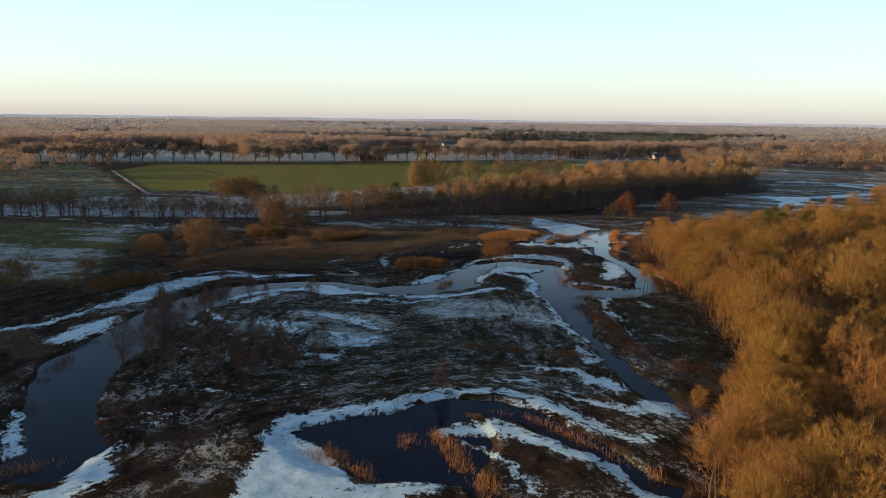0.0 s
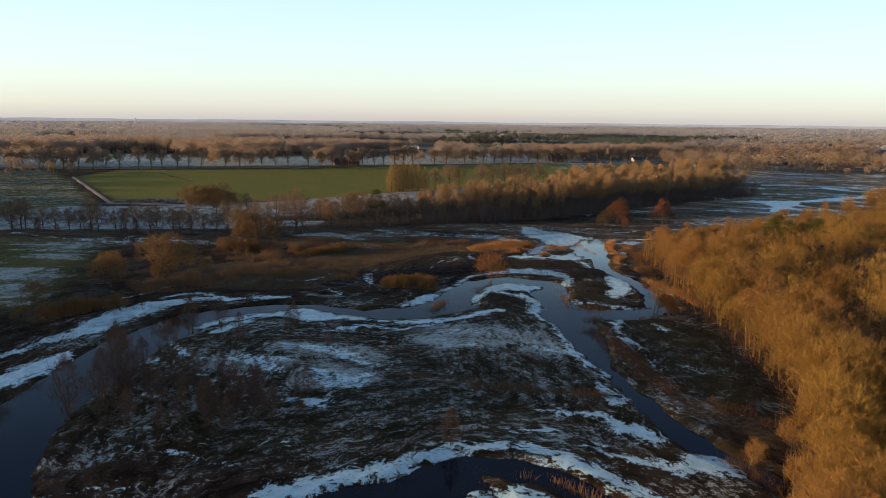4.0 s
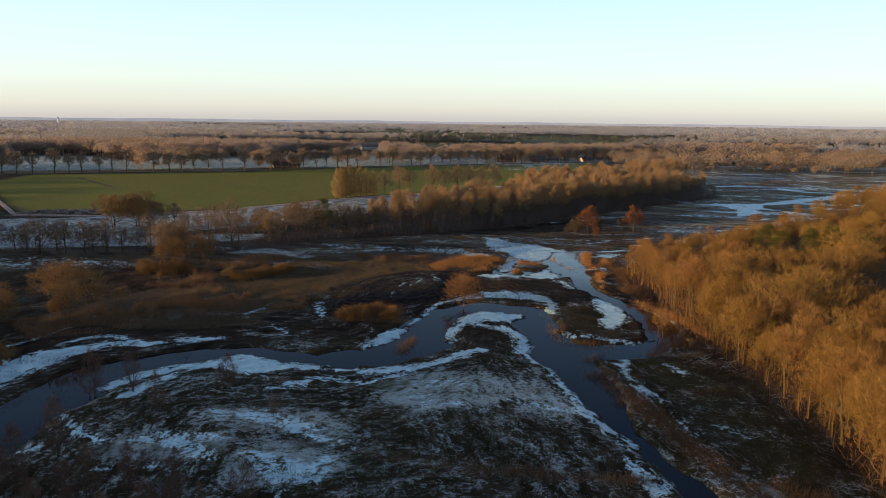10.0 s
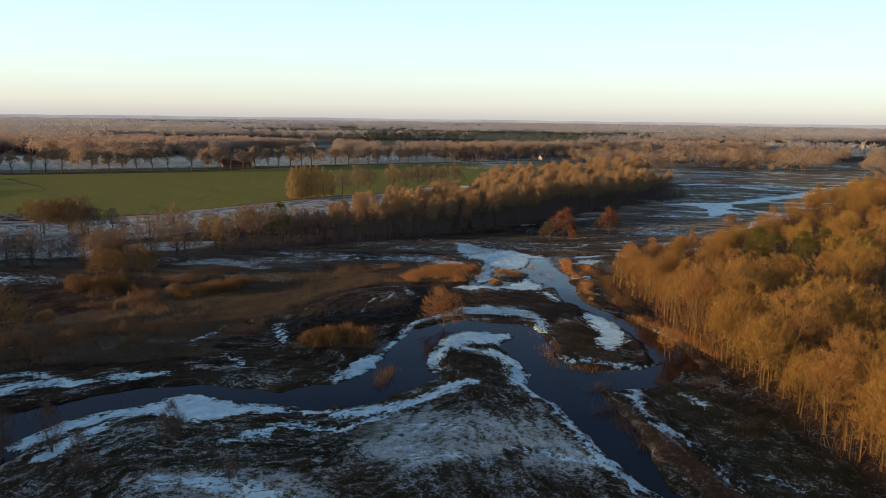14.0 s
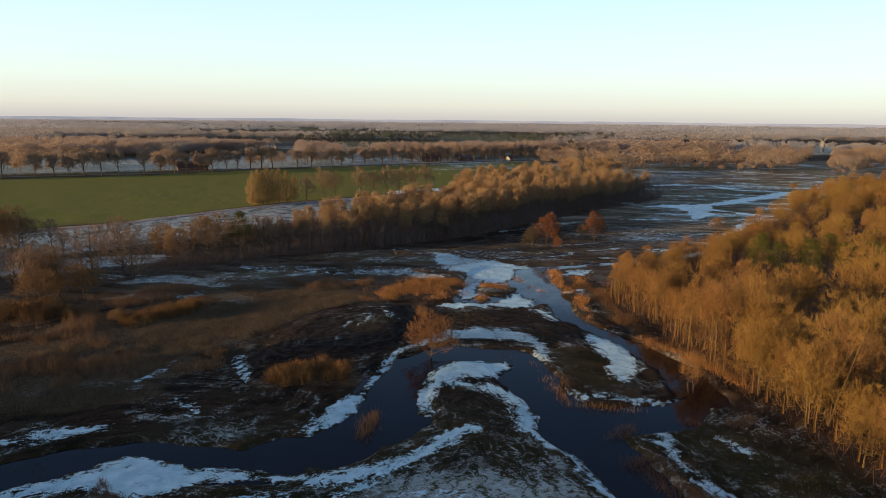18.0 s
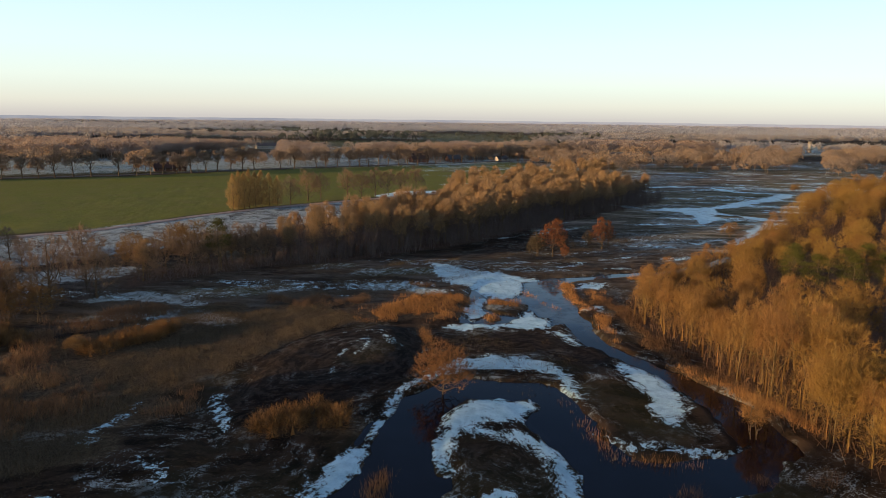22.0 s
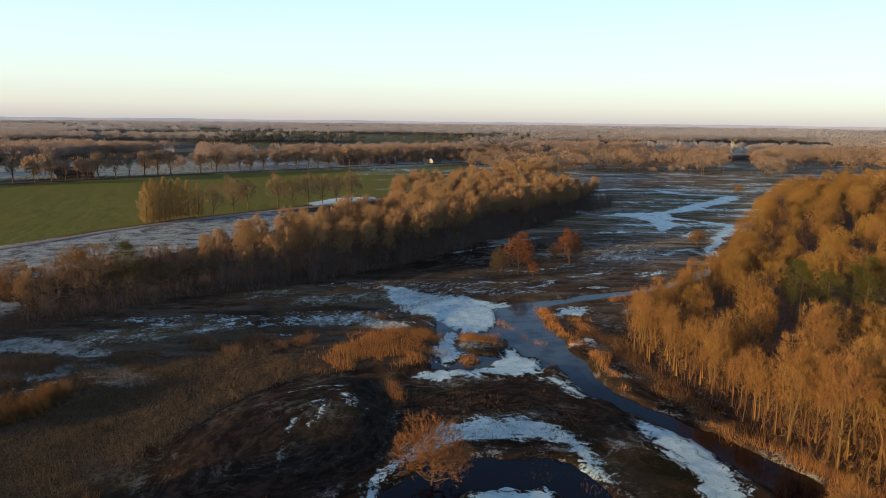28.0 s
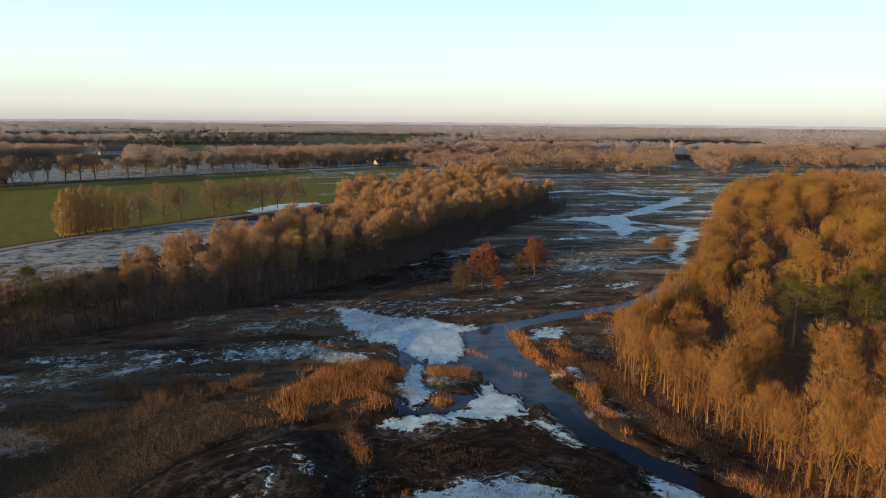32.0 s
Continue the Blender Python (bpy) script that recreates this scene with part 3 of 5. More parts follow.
near = smooth(420, 250, np.hypot(FX, FY - 150))
lumps = (fbm(FX, FY, 14, 7, 4) - 0.5) * 0.7 + (fbm(FX, FY, 2.2, 9, 3) - 0.5) * 0.25
ground_z = np.clip(lumps, -0.22, 0.5) * (0.25 + 0.75 * near)
ground_z = ground_z + 0.9 * smooth(0.5, -5, sd_mound)
bank = smooth(-1.3, 1.1, sd_water)
ground_z = -1.1 + (ground_z + 1.1) * bank
iced = smooth(0.6, -0.3, sd_snow)
ground_z = np.where(iced > 0, np.maximum(ground_z, -0.75 + 0.43 * iced + 0.03 * lumps), ground_z)


def in_field(x, y):
    """The green field between the lane and the road."""
    low = np.where(x < -146, 304 + (-146 - x) * 1.52, line_y(x, LANE))
    high = line_y(x, ROAD)
    return smooth(0, 6, y - low - 3) * smooth(0, 6, high - 8 - y) * smooth(-232, -226, x) * smooth(215, 190, x)


def west_field(x, y):
    return smooth(-88, -106, x + 0.25 * (y - 190)) * smooth(128, 140, y) * smooth(219, 213, y) * smooth(-260, -240, x)


field = in_field(FX, FY)
west = west_field(FX, FY)
ploughed = smooth(0, 5, np.interp(FY, [306, 372, 436, 520], [-147, -190, -232, -290]) - 3 - FX) * smooth(262, 276, FY + 0.1 * FX + 20) * smooth(0, 6, line_y(FX, ROAD) - 8 - FY)
wood_floor = smooth(-2, 3, FX - wood_edge(FY)) * smooth(430, 400, FY) * smooth(420, 400, FX)
belt_floor = smooth(-6, -1, FY - line_y(FX, BELT_FRONT)) * smooth(4, 0, FY - line_y(FX, BELT_FRONT) - line_y(FX, BELT_DEPTH)) * smooth(-44, -40, FX) * smooth(172, 166, FX)
wood_floor = np.maximum(wood_floor, belt_floor)
beyond = smooth(560, 620, FY - 0.25 * FX)
strip = beyond * smooth(800, 770, FY - 0.25 * FX)
valley = smooth(0, 70, FX - 60) * smooth(228, 262, FY) * (1 - wood_floor) * smooth(660, 600, FY)
meadow = smooth(232, 205, np.abs(FX + 10)) * smooth(198, 212, FY) * smooth(262, 250, FY) * (1 - wood_floor)
cover = far_cover(FX, FY) * (1 - 0.6 * strip)
far_green = beyond * (1 - cover) * smooth(0.42, 0.58, fbm(FX, FY, 260, 55, 2))
far_pale = beyond * (1 - cover) * smooth(0.62, 0.75, fbm(FX, FY, 200, 66, 2))
snow = np.clip(0.97 * smooth(1.5, -2.4, sd_snow) + smooth(0.8, -0.8, sd_pond) + 0.55 * smooth(0.8, -1.0, sd_strand) + 0.12 * smooth(2.5, -2.5, sd_frost) + 0.45 * far_pale + 0.24 * strip * smooth(0.52, 0.66, fbm(FX, FY, 70, 21, 2)), 0, 1)
snow = snow * (1 - 0.1 * afar * smooth(0.5, 0.64, fbm(FX, FY * 1.8, 13, 73, 3)))
along, across = 0.94 * FX - 0.34 * FY, 0.34 * FX + 0.94 * FY
film = fbm(along * 0.22, across, 9, 93, 4)
snow = np.clip(snow + 0.5 * valley * smooth(0.575, 0.63, film) + 0.3 * meadow * smooth(0.60, 0.66, film), 0, 1)
frost = np.clip(0.6 * smooth(3.0, -2.0, sd_frost) + 1.2 * smooth(2.5, -1.5, reach(wx, wy, RIME)) + 1.0 * smooth(3, -3, sd_frozen) + (0.25 + 0.4 * smooth(0.46, 0.66, fbm(FX, FY, 38, 88, 3))) * valley + (0.35 + 0.6 * smooth(0.42, 0.6, fbm(FX * 0.12, FY, 6, 47, 3))) * west + 0.55 * ploughed + 0.75 * strip + 0.5 * beyond * (1 - cover) + 0.22 * wood_floor * smooth(28, 34, FX) * smooth(0.46, 0.54, fbm(FX, FY, 18, 40, 3))
                + 0.34 * smooth(30, 15, np.hypot((FX + 2) / 1.6, FY - 108) - 14) + 0.3 * smooth(40, 20, np.hypot(FX - 80, FY - 262)) + 0.15 * smooth(140, 122, FY) * smooth(38, 30, FX), 0, 1)
bare = np.maximum(smooth(1.2, -1.2, sd_bare), 0.8 * smooth(5, -2, reach(wx, wy, [CLEARING])))
green = np.clip(field + 0.2 * smooth(2.5, -1.5, reach(wx, wy, RIME)) + 0.3 * far_green + 0.1 * beyond + 0.15 * strip + 0.3 * valley * smooth(0.36, 0.62, fbm(FX, FY, 60, 89, 3)) * smooth(70, 190, FX) + 0.55 * west + 0.45 * ploughed + 0.22 * smooth(2, -2, sd_frost) + 0.05 * smooth(2.0, -3.0, reach(FX, FY, [[(3, 176, 3), (9, 182, 3)]])) + 0.06 * smooth(1, -2, sd_lawn) + 0.06 * smooth(30, 15, np.hypot((FX + 2) / 1.6, FY - 108) - 14), 0, 1)
track = np.clip(smooth(2.5, -0.5, sd_lane) * 0.5, 0, 1)


def sheet(name, xs, ys, zs):
    nx, ny = len(xs), len(ys)
    co = np.empty((nx * ny, 3), np.float32)
    co[:, 0], co[:, 1], co[:, 2] = np.tile(xs, ny), np.repeat(ys, nx), zs
    i = np.arange(nx * ny).reshape(ny, nx)
    quads = np.stack([i[:-1, :-1], i[:-1, 1:], i[1:, 1:], i[1:, :-1]], -1).reshape(-1, 4)
    me = bpy.data.meshes.new(name)
    me.vertices.add(len(co))
    me.vertices.foreach_set("co", co.ravel())
    me.loops.add(quads.size)
    me.loops.foreach_set("vertex_index", quads.ravel().astype(np.int32))
    me.polygons.add(len(quads))
    me.polygons.foreach_set("loop_start", np.arange(0, quads.size, 4, dtype=np.int32))
    me.polygons.foreach_set("use_smooth", np.ones(len(quads), bool))
    me.update(calc_edges=True)
    me.validate()
    return me


def lay(me, name, a, b, c):
    at = me.attributes.new(name, "FLOAT_COLOR", "POINT")
    at.data.foreach_set("color", np.stack([a, b, c, np.ones_like(a)], -1).astype(np.float32).ravel())


ground_mesh = sheet("ground", gx, gy, ground_z)
lay(ground_mesh, "cover", snow, frost, bare)
lay(ground_mesh, "land", green, track, np.maximum(wood_floor, 0.5 * beyond * cover))
dry = np.clip(smooth(3, -3, reach(wx, wy, [*SEDGE_BEDS, *SEDGE_FIELD, *REED_BEDS, *BRUSH_BEDS, *BUSHES, MARSH])), 0, 1)
dry = np.maximum(np.maximum(dry, 0.45 * valley), 0.5 * meadow) * (1 - bare)
shore = np.clip(reach(FX, FY, WATER, 40), -10, 38)
shore = np.where(sd_bare < 0, 20 + np.minimum(area_reach(FX, FY, [PEAT_MOUND]), reach(FX, FY, [PEAT_SPIT, PEAT_NORTH])), shore)
shore = np.where(sd_lawn < -0.5, 34, shore)
lay(ground_mesh, "litter", dry, np.clip(shore / 38, -1, 1), np.clip(valley * smooth(50, 110, FX) * (0.35 + 0.65 * smooth(0.40, 0.52, film)) + 0.22 * meadow, 0, 1))


def ground_material():
    m, t, b = material("marsh_ground")

    def attr(name):
        a = t.nodes.new("ShaderNodeAttribute")
        a.attribute_name = name
        s = t.nodes.new("ShaderNodeSeparateColor")
        link(t, a.outputs["Color"], s.inputs[0])
        return s.outputs
    a_snow, a_frost, a_bare = attr("cover")
    a_green, a_track, a_wood = attr("land")
    p = place(t)
    fine, mid, wide = noise_tex(t, p, 2.6, 5, 0.7), noise_tex(t, p, 0.5, 4), noise_tex(t, p, 0.07, 4)
    grit, speck = noise_tex(t, p, 1.5, 6, 0.75), noise_tex(t, p, 6.0, 3, 0.7)
    a_dry, a_shore, a_heath = attr("litter")

    def strands(size, steep, detail):
        """Noise drawn out along the old shore lines."""
        sp = t.nodes.new("ShaderNodeSeparateXYZ")
        link(t, place(t, (size, size, size)), sp.inputs[0])
        co = t.nodes.new("ShaderNodeCombineXYZ")
        link(t, sp.outputs[0], co.inputs[0])
        link(t, sp.outputs[1], co.inputs[1])
        link(t, math_node(t, "ADD", math_node(t, "MULTIPLY", a_shore, 38 * steep), math_node(t, "MULTIPLY", mid, steep * 3.5)), co.inputs[2])
        return noise_tex(t, co.outputs[0], 1.0, detail, 0.65)
    flood, fibre = strands(0.14, 0.5, 5), strands(0.42, 1.3, 5)

    def blend(*pairs):
        total = None
        for v, w in pairs:
            q = math_node(t, "MULTIPLY", v, w)
            total = q if total is None else math_node(t, "ADD", total, q)
        return total
    marsh = mix(t, step(t, flood, 0.36, 0.66), (0.010, 0.0066, 0.0042), (0.060, 0.038, 0.024))
    marsh = mix(t, step(t, wide, 0.46, 0.62), marsh, (0.032, 0.024, 0.013))
    marsh = mix(t, step(t, blend((fine, 0.5), (fibre, 0.5)), 0.50, 0.66, 0, 0.6), marsh, (0.10, 0.064, 0.038))
    peat = mix(t, step(t, fibre, 0.38, 0.68), (0.014, 0.010, 0.008), (0.050, 0.037, 0.029))
    runs = noise_tex(t, drawn_out(t, radians(20), (0.05, 0.28, 0.1)), 1.0, 6, 0.65)
    heath = mix(t, step(t, blend((runs, 0.6), (mid, 0.2), (wide, 0.2)), 0.42, 0.60), (0.08, 0.062, 0.045), (0.58, 0.49, 0.39))
    marsh = mix(t, a_heath, marsh, heath)
    col = mix(t, a_bare, marsh, peat)
    grass = mix(t, step(t, mid, 0.25, 0.75), (0.15, 0.16, 0.028), (0.215, 0.225, 0.046))
    grass = mix(t, step(t, wide, 0.4, 0.65), grass, (0.20, 0.19, 0.05))
    grass = mix(t, step(t, grit, 0.42, 0.62, 0, 0.55), grass, (0.10, 0.095, 0.02))
    col = mix(t, a_green, col, grass)
    straw = mix(t, step(t, blend((grit, 0.6), (speck, 0.4)), 0.38, 0.66), (0.042, 0.029, 0.018), (0.165, 0.112, 0.062))
    dry_f = step(t, math_node(t, "ADD", a_dry, math_node(t, "MULTIPLY", math_node(t, "SUBTRACT", wide, 0.5), 1.2)), 0.3, 0.8)
    col = mix(t, dry_f, col, straw)
    litter = mix(t, step(t, fine, 0.3, 0.7), (0.06, 0.04, 0.03), (0.16, 0.10, 0.066))
    col = mix(t, a_wood, col, litter)
    col = mix(t, a_track, col, mix(t, step(t, mid, 0.3, 0.7), (0.22, 0.17, 0.14), (0.38, 0.32, 0.28)))
    # hoar frost on the blades, scattered snow along the strands, then closed snow and ice
    patch = blend((fibre, 0.28), (flood, 0.20), (grit, 0.30), (speck, 0.22))
    lvl = math_node(t, "ADD", patch, math_node(t, "MULTIPLY", a_frost, 0.125))
    frost_f = math_node(t, "MULTIPLY", step(t, lvl, 0.575, 0.625), step(t, a_frost, 0.02, 0.4))
    few = step(t, math_node(t, "ADD", patch, math_node(t, "MULTIPLY", wide, 0.25)), 0.655, 0.68, 0, 0.95)
    few = math_node(t, "MULTIPLY", few, math_node(t, "SUBTRACT", 1.0, math_node(t, "MAXIMUM", math_node(t, "MAXIMUM", a_green, a_wood), math_node(t, "MULTIPLY", math_node(t, "MAXIMUM", a_bare, a_dry), 0.8))))
    few = math_node(t, "MULTIPLY", few, step(t, a_shore, 0.25, 0.75, 0.95, 0.15))
    frost_f = math_node(t, "MULTIPLY", frost_f, step(t, math_node(t, "ADD", noise_tex(t, p, 0.16, 4), math_node(t, "MULTIPLY", a_frost, 0.12)), 0.44, 0.62, 0.35, 1.0))
    frost_f = math_node(t, "MAXIMUM", frost_f, math_node(t, "MULTIPLY", few, step(t, noise_tex(t, p, 0.11, 3), 0.44, 0.58)))
    col = mix(t, math_node(t, "MULTIPLY", frost_f, 0.78), col, (0.52, 0.60, 0.59))
    rough_edge = blend((grit, 0.30), (fibre, 0.36), (flood, 0.22), (speck, 0.12))
    rag = math_node(t, "ADD", a_snow, math_node(t, "MULTIPLY", math_node(t, "SUBTRACT", rough_edge, 0.5), 5.6))
    snow_f = math_node(t, "MULTIPLY", step(t, rag, 0.48, 0.55), step(t, a_snow, 0.03, 0.15))
    snow_c = mix(t, step(t, blend((mid, 0.6), (fibre, 0.4)), 0.34, 0.66), (0.38, 0.62, 0.69), (0.70, 0.93, 0.98))
    col = mix(t, snow_f, col, snow_c)
    link(t, col, b.inputs["Base Color"])
    link(t, step(t, snow_f, 0, 1, 0.95, 0.40), b.inputs["Roughness"])
    link(t, step(t, snow_f, 0, 1, 0.08, 0.45), b.inputs["Specular IOR Level"])
    bp = put(t, "ShaderNodeBump", Strength=0.6, Distance=0.12)
    link(t, math_node(t, "ADD", fine, mid), bp.inputs["Height"])
    link(t, bp.outputs[0], b.inputs["Normal"])
    return m


ground_mesh.materials.append(ground_material())
ground = tagged(new("ground", ground_mesh), "dark boggy valley floor with snow, frost and green fields", "ground", kind="structure")


def water_material():
    m, t, b = material("stream_water")
    p = place(t)
    ice = step(t, noise_tex(t, p, 0.11, 4, 0.6), 0.46, 0.62)
    col = mix(t, ice, (0.0018, 0.0026, 0.007), (0.004, 0.006, 0.013))
    apart = t.nodes.new("ShaderNodeVectorMath")
    apart.operation = "DISTANCE"
    apart.inputs[1].default_value = (47, 210, -0.42)
    link(t, p, apart.inputs[0])
    skin = math_node(t, "MULTIPLY", step(t, apart.outputs["Value"], 34, 14), step(t, noise_tex(t, p, 0.25, 4), 0.3, 0.6, 0.45, 1.0))
    col = mix(t, skin, col, (0.085, 0.13, 0.165))
    link(t, col, b.inputs["Base Color"])
    link(t, step(t, ice, 0, 1, 0.03, 0.10), b.inputs["Roughness"])
    b.inputs["IOR"].default_value = 1.33
    b.inputs["Specular IOR Level"].default_value = 0.36
    bp = put(t, "ShaderNodeBump", Strength=0.04, Distance=0.03)
    link(t, noise_tex(t, p, 1.7, 3), bp.inputs["Height"])
    link(t, bp.outputs[0], b.inputs["Normal"])
    return m


water_mesh = sheet("water", np.linspace(-110, 160, 10), np.linspace(30, 290, 10), np.full(100, -0.42))
water_mesh.materials.append(water_material())
tagged(new("water", water_mesh), "dark half-frozen winding stream mirroring the sky", "water", kind="structure")


def ribbon(name, stroke, z, mat, label):
    """A road or lane as a low cambered bank along a stroke."""
    verts, faces = [], []
    pts = [Vector(p[:2]) for p in stroke]
    for i, p in enumerate(pts):
        d = (pts[min(i + 1, len(pts) - 1)] - pts[max(i - 1, 0)]).normalized()
        n, w = Vector((-d.y, d.x)), stroke[i][2]
        for k, h in ((-1.3, -0.4), (-1, z), (0, z + 0.05), (1, z), (1.3, -0.4)):
            verts.append((p.x + n.x * w * k, p.y + n.y * w * k, h))
    for i in range(len(pts) - 1):
        for k in range(4):
            a = 5 * i + k
            faces.append((a, a + 5, a + 6, a + 1))
    me = bpy.data.meshes.new(name)
    me.from_pydata(verts, [], faces)
    me.materials.append(mat)
    return tagged(new(name, me), label, "road", kind="structure")


M_LANE = plain("frosted_lane", (0.24, 0.17, 0.14), (0.46, 0.38, 0.34), 0.9, 0.4, 0.2)
M_DITCH = plain("bare_earth", (0.045, 0.03, 0.022), (0.09, 0.062, 0.045), 0.95, 0.6, 0.3)
M_ROAD = plain("asphalt", (0.045, 0.045, 0.047), (0.075, 0.074, 0.075), 0.9, 0.5, 0.2)
ribbon("lane", LANE, 0.22, M_LANE, "pale frosted farm lane beside the green field")
ribbon("field_track", FIELD_TRACK, 0.15, M_LANE, "narrow pale track between two fields")
ribbon("field_ditch", [(-192, 474, 0.8), (-170, 443, 0.8), (-149, 414, 0.8)], 0.06, M_DITCH, "narrow dark ditch across the green field")
ribbon("road", ROAD, 0.22, M_ROAD, "straight country road under the avenue")


def height_at(x, y):
    i = np.clip(np.searchsorted(gx, x), 0, len(gx) - 1)
    j = np.clip(np.searchsorted(gy, y), 0, len(gy) - 1)
    return ground_z[j * len(gx) + i]


# ---------------------------------------------------------------- mesh helpers
def mesh_from(name, verts, faces, mat):
    me = bpy.data.meshes.new(name)
    me.from_pydata([tuple(v) for v in verts], [], faces)
    me.materials.append(mat)
    me.update()
    return me


def soup(name, tris, mat):
    """A mesh of loose triangles; tris: n x 3 x 3."""
    n = len(tris)
    me = bpy.data.meshes.new(name)
    me.vertices.add(3 * n)
    me.vertices.foreach_set("co", np.ascontiguousarray(tris, np.float32).ravel())
    me.loops.add(3 * n)
    me.loops.foreach_set("vertex_index", np.arange(3 * n, dtype=np.int32))
    me.polygons.add(n)
    me.polygons.foreach_set("loop_start", np.arange(0, 3 * n, 3, dtype=np.int32))
    me.update(calc_edges=True)
    me.materials.append(mat)
    return me


def part(name, me, parent, label=""):
    ob = new(name, me)
    ob.parent = parent
    if label:
        ob["label"] = label
    return ob


def bm_part(name, bm, mat, parent, label=""):
    me = bpy.data.meshes.new(name)
    bm.to_mesh(me)
    bm.free()
    me.materials.append(mat)
    return part(name, me, parent, label)


def tube(verts, faces, pts, radii, sides):
    """Appends a tapered tube along pts."""
    first = len(verts)
    pts = np.asarray(pts, float)
    for i, p in enumerate(pts):
        d = pts[min(i + 1, len(pts) - 1)] - pts[max(i - 1, 0)]
        d = d / (np.linalg.norm(d) + 1e-9)
        a = np.cross(d, (0.31, 0.95, 0.05) if abs(d[2]) > 0.9 else (0, 0, 1))
        a /= np.linalg.norm(a) + 1e-9
        b = np.cross(d, a)
        for k in range(sides):
            w = 2 * math.pi * k / sides
            verts.append(p + radii[i] * (math.cos(w) * a + math.sin(w) * b))
    for i in range(len(pts) - 1):
        for k in range(sides):
            a0, a1 = first + i * sides + k, first + i * sides + (k + 1) % sides
            faces.append((a0, a1, a1 + sides, a0 + sides))


def unit(v):
    return v / (np.linalg.norm(v, axis=-1, keepdims=True) + 1e-9)


def sprays(rng, roots, ways, length, width, fork=3, spread=0.55):
    """Thin twig triangles fanning out from each root."""
    out = []
    n = len(roots)
    for _ in range(fork):
        d = unit(ways + rng.normal(0, spread, (n, 3)))
        ln = length * rng.uniform(0.6, 1.3, (n, 1))
        side = unit(np.cross(d, rng.normal(0, 1, (n, 3)))) * width * rng.uniform(0.6, 1.4, (n, 1))
        base = roots + rng.normal(0, 0.12, (n, 3)) * length
        out.append(np.stack([base - side, base + side, base + d * ln], 1))
    return np.concatenate(out)


def crown_tips(rng, height, radius, base, branches, style, skin, lobes):
    """Ends of the branches, and the middles of the crown's lobes."""
    if style in ("dome", "wide"):
        mids = []
        for k in range(lobes):
            up = -0.25 + 1.15 * (k + 0.5) / lobes
            az = 2.4 * k + rng.uniform(-0.4, 0.4)
            flat = math.sqrt(max(0.05, 1 - min(1.0, up) ** 2)) * rng.uniform(0.75, 1.05)
            mids.append((0.62 * radius * flat * math.cos(az), 0.62 * radius * flat * math.sin(az), base + (height - base) * (0.36 + 0.42 * up * rng.uniform(0.85, 1.1))))
        mids = np.array(mids)
        size = radius * rng.uniform(0.40, 0.60, lobes)
        own = rng.integers(0, lobes, branches)
        u = unit(rng.normal(0, 1, (branches, 3)))
        u[:, 2] = np.where(u[:, 2] < -0.45, -u[:, 2], u[:, 2])
        u = u * rng.uniform(skin, 1.0, (branches, 1)) ** 0.4
        tall = np.array([1.0, 1.0, min(1.5, max(0.8, 0.42 * (height - base) / radius))])
        return mids[own] + u * size[own][:, None] * tall, mids
    k = rng.uniform(0, 1, branches) ** (1.15 if style == "spire" else 1.0)
    rr = radius * ((1 - k) ** 0.65 * (0.55 + 0.45 * np.minimum(1, k * 4)) + 0.06 if style == "spire" else (1 - k ** 2.5) * (0.5 + 0.5 * np.minimum(1, k * 3)))
    az = rng.uniform(0, 2 * math.pi, branches)
    q = rr * rng.uniform(0.15, 1, branches) ** 0.5
    return np.stack([q * np.cos(az), q * np.sin(az), base + (height - base) * k], 1), np.zeros((0, 3))


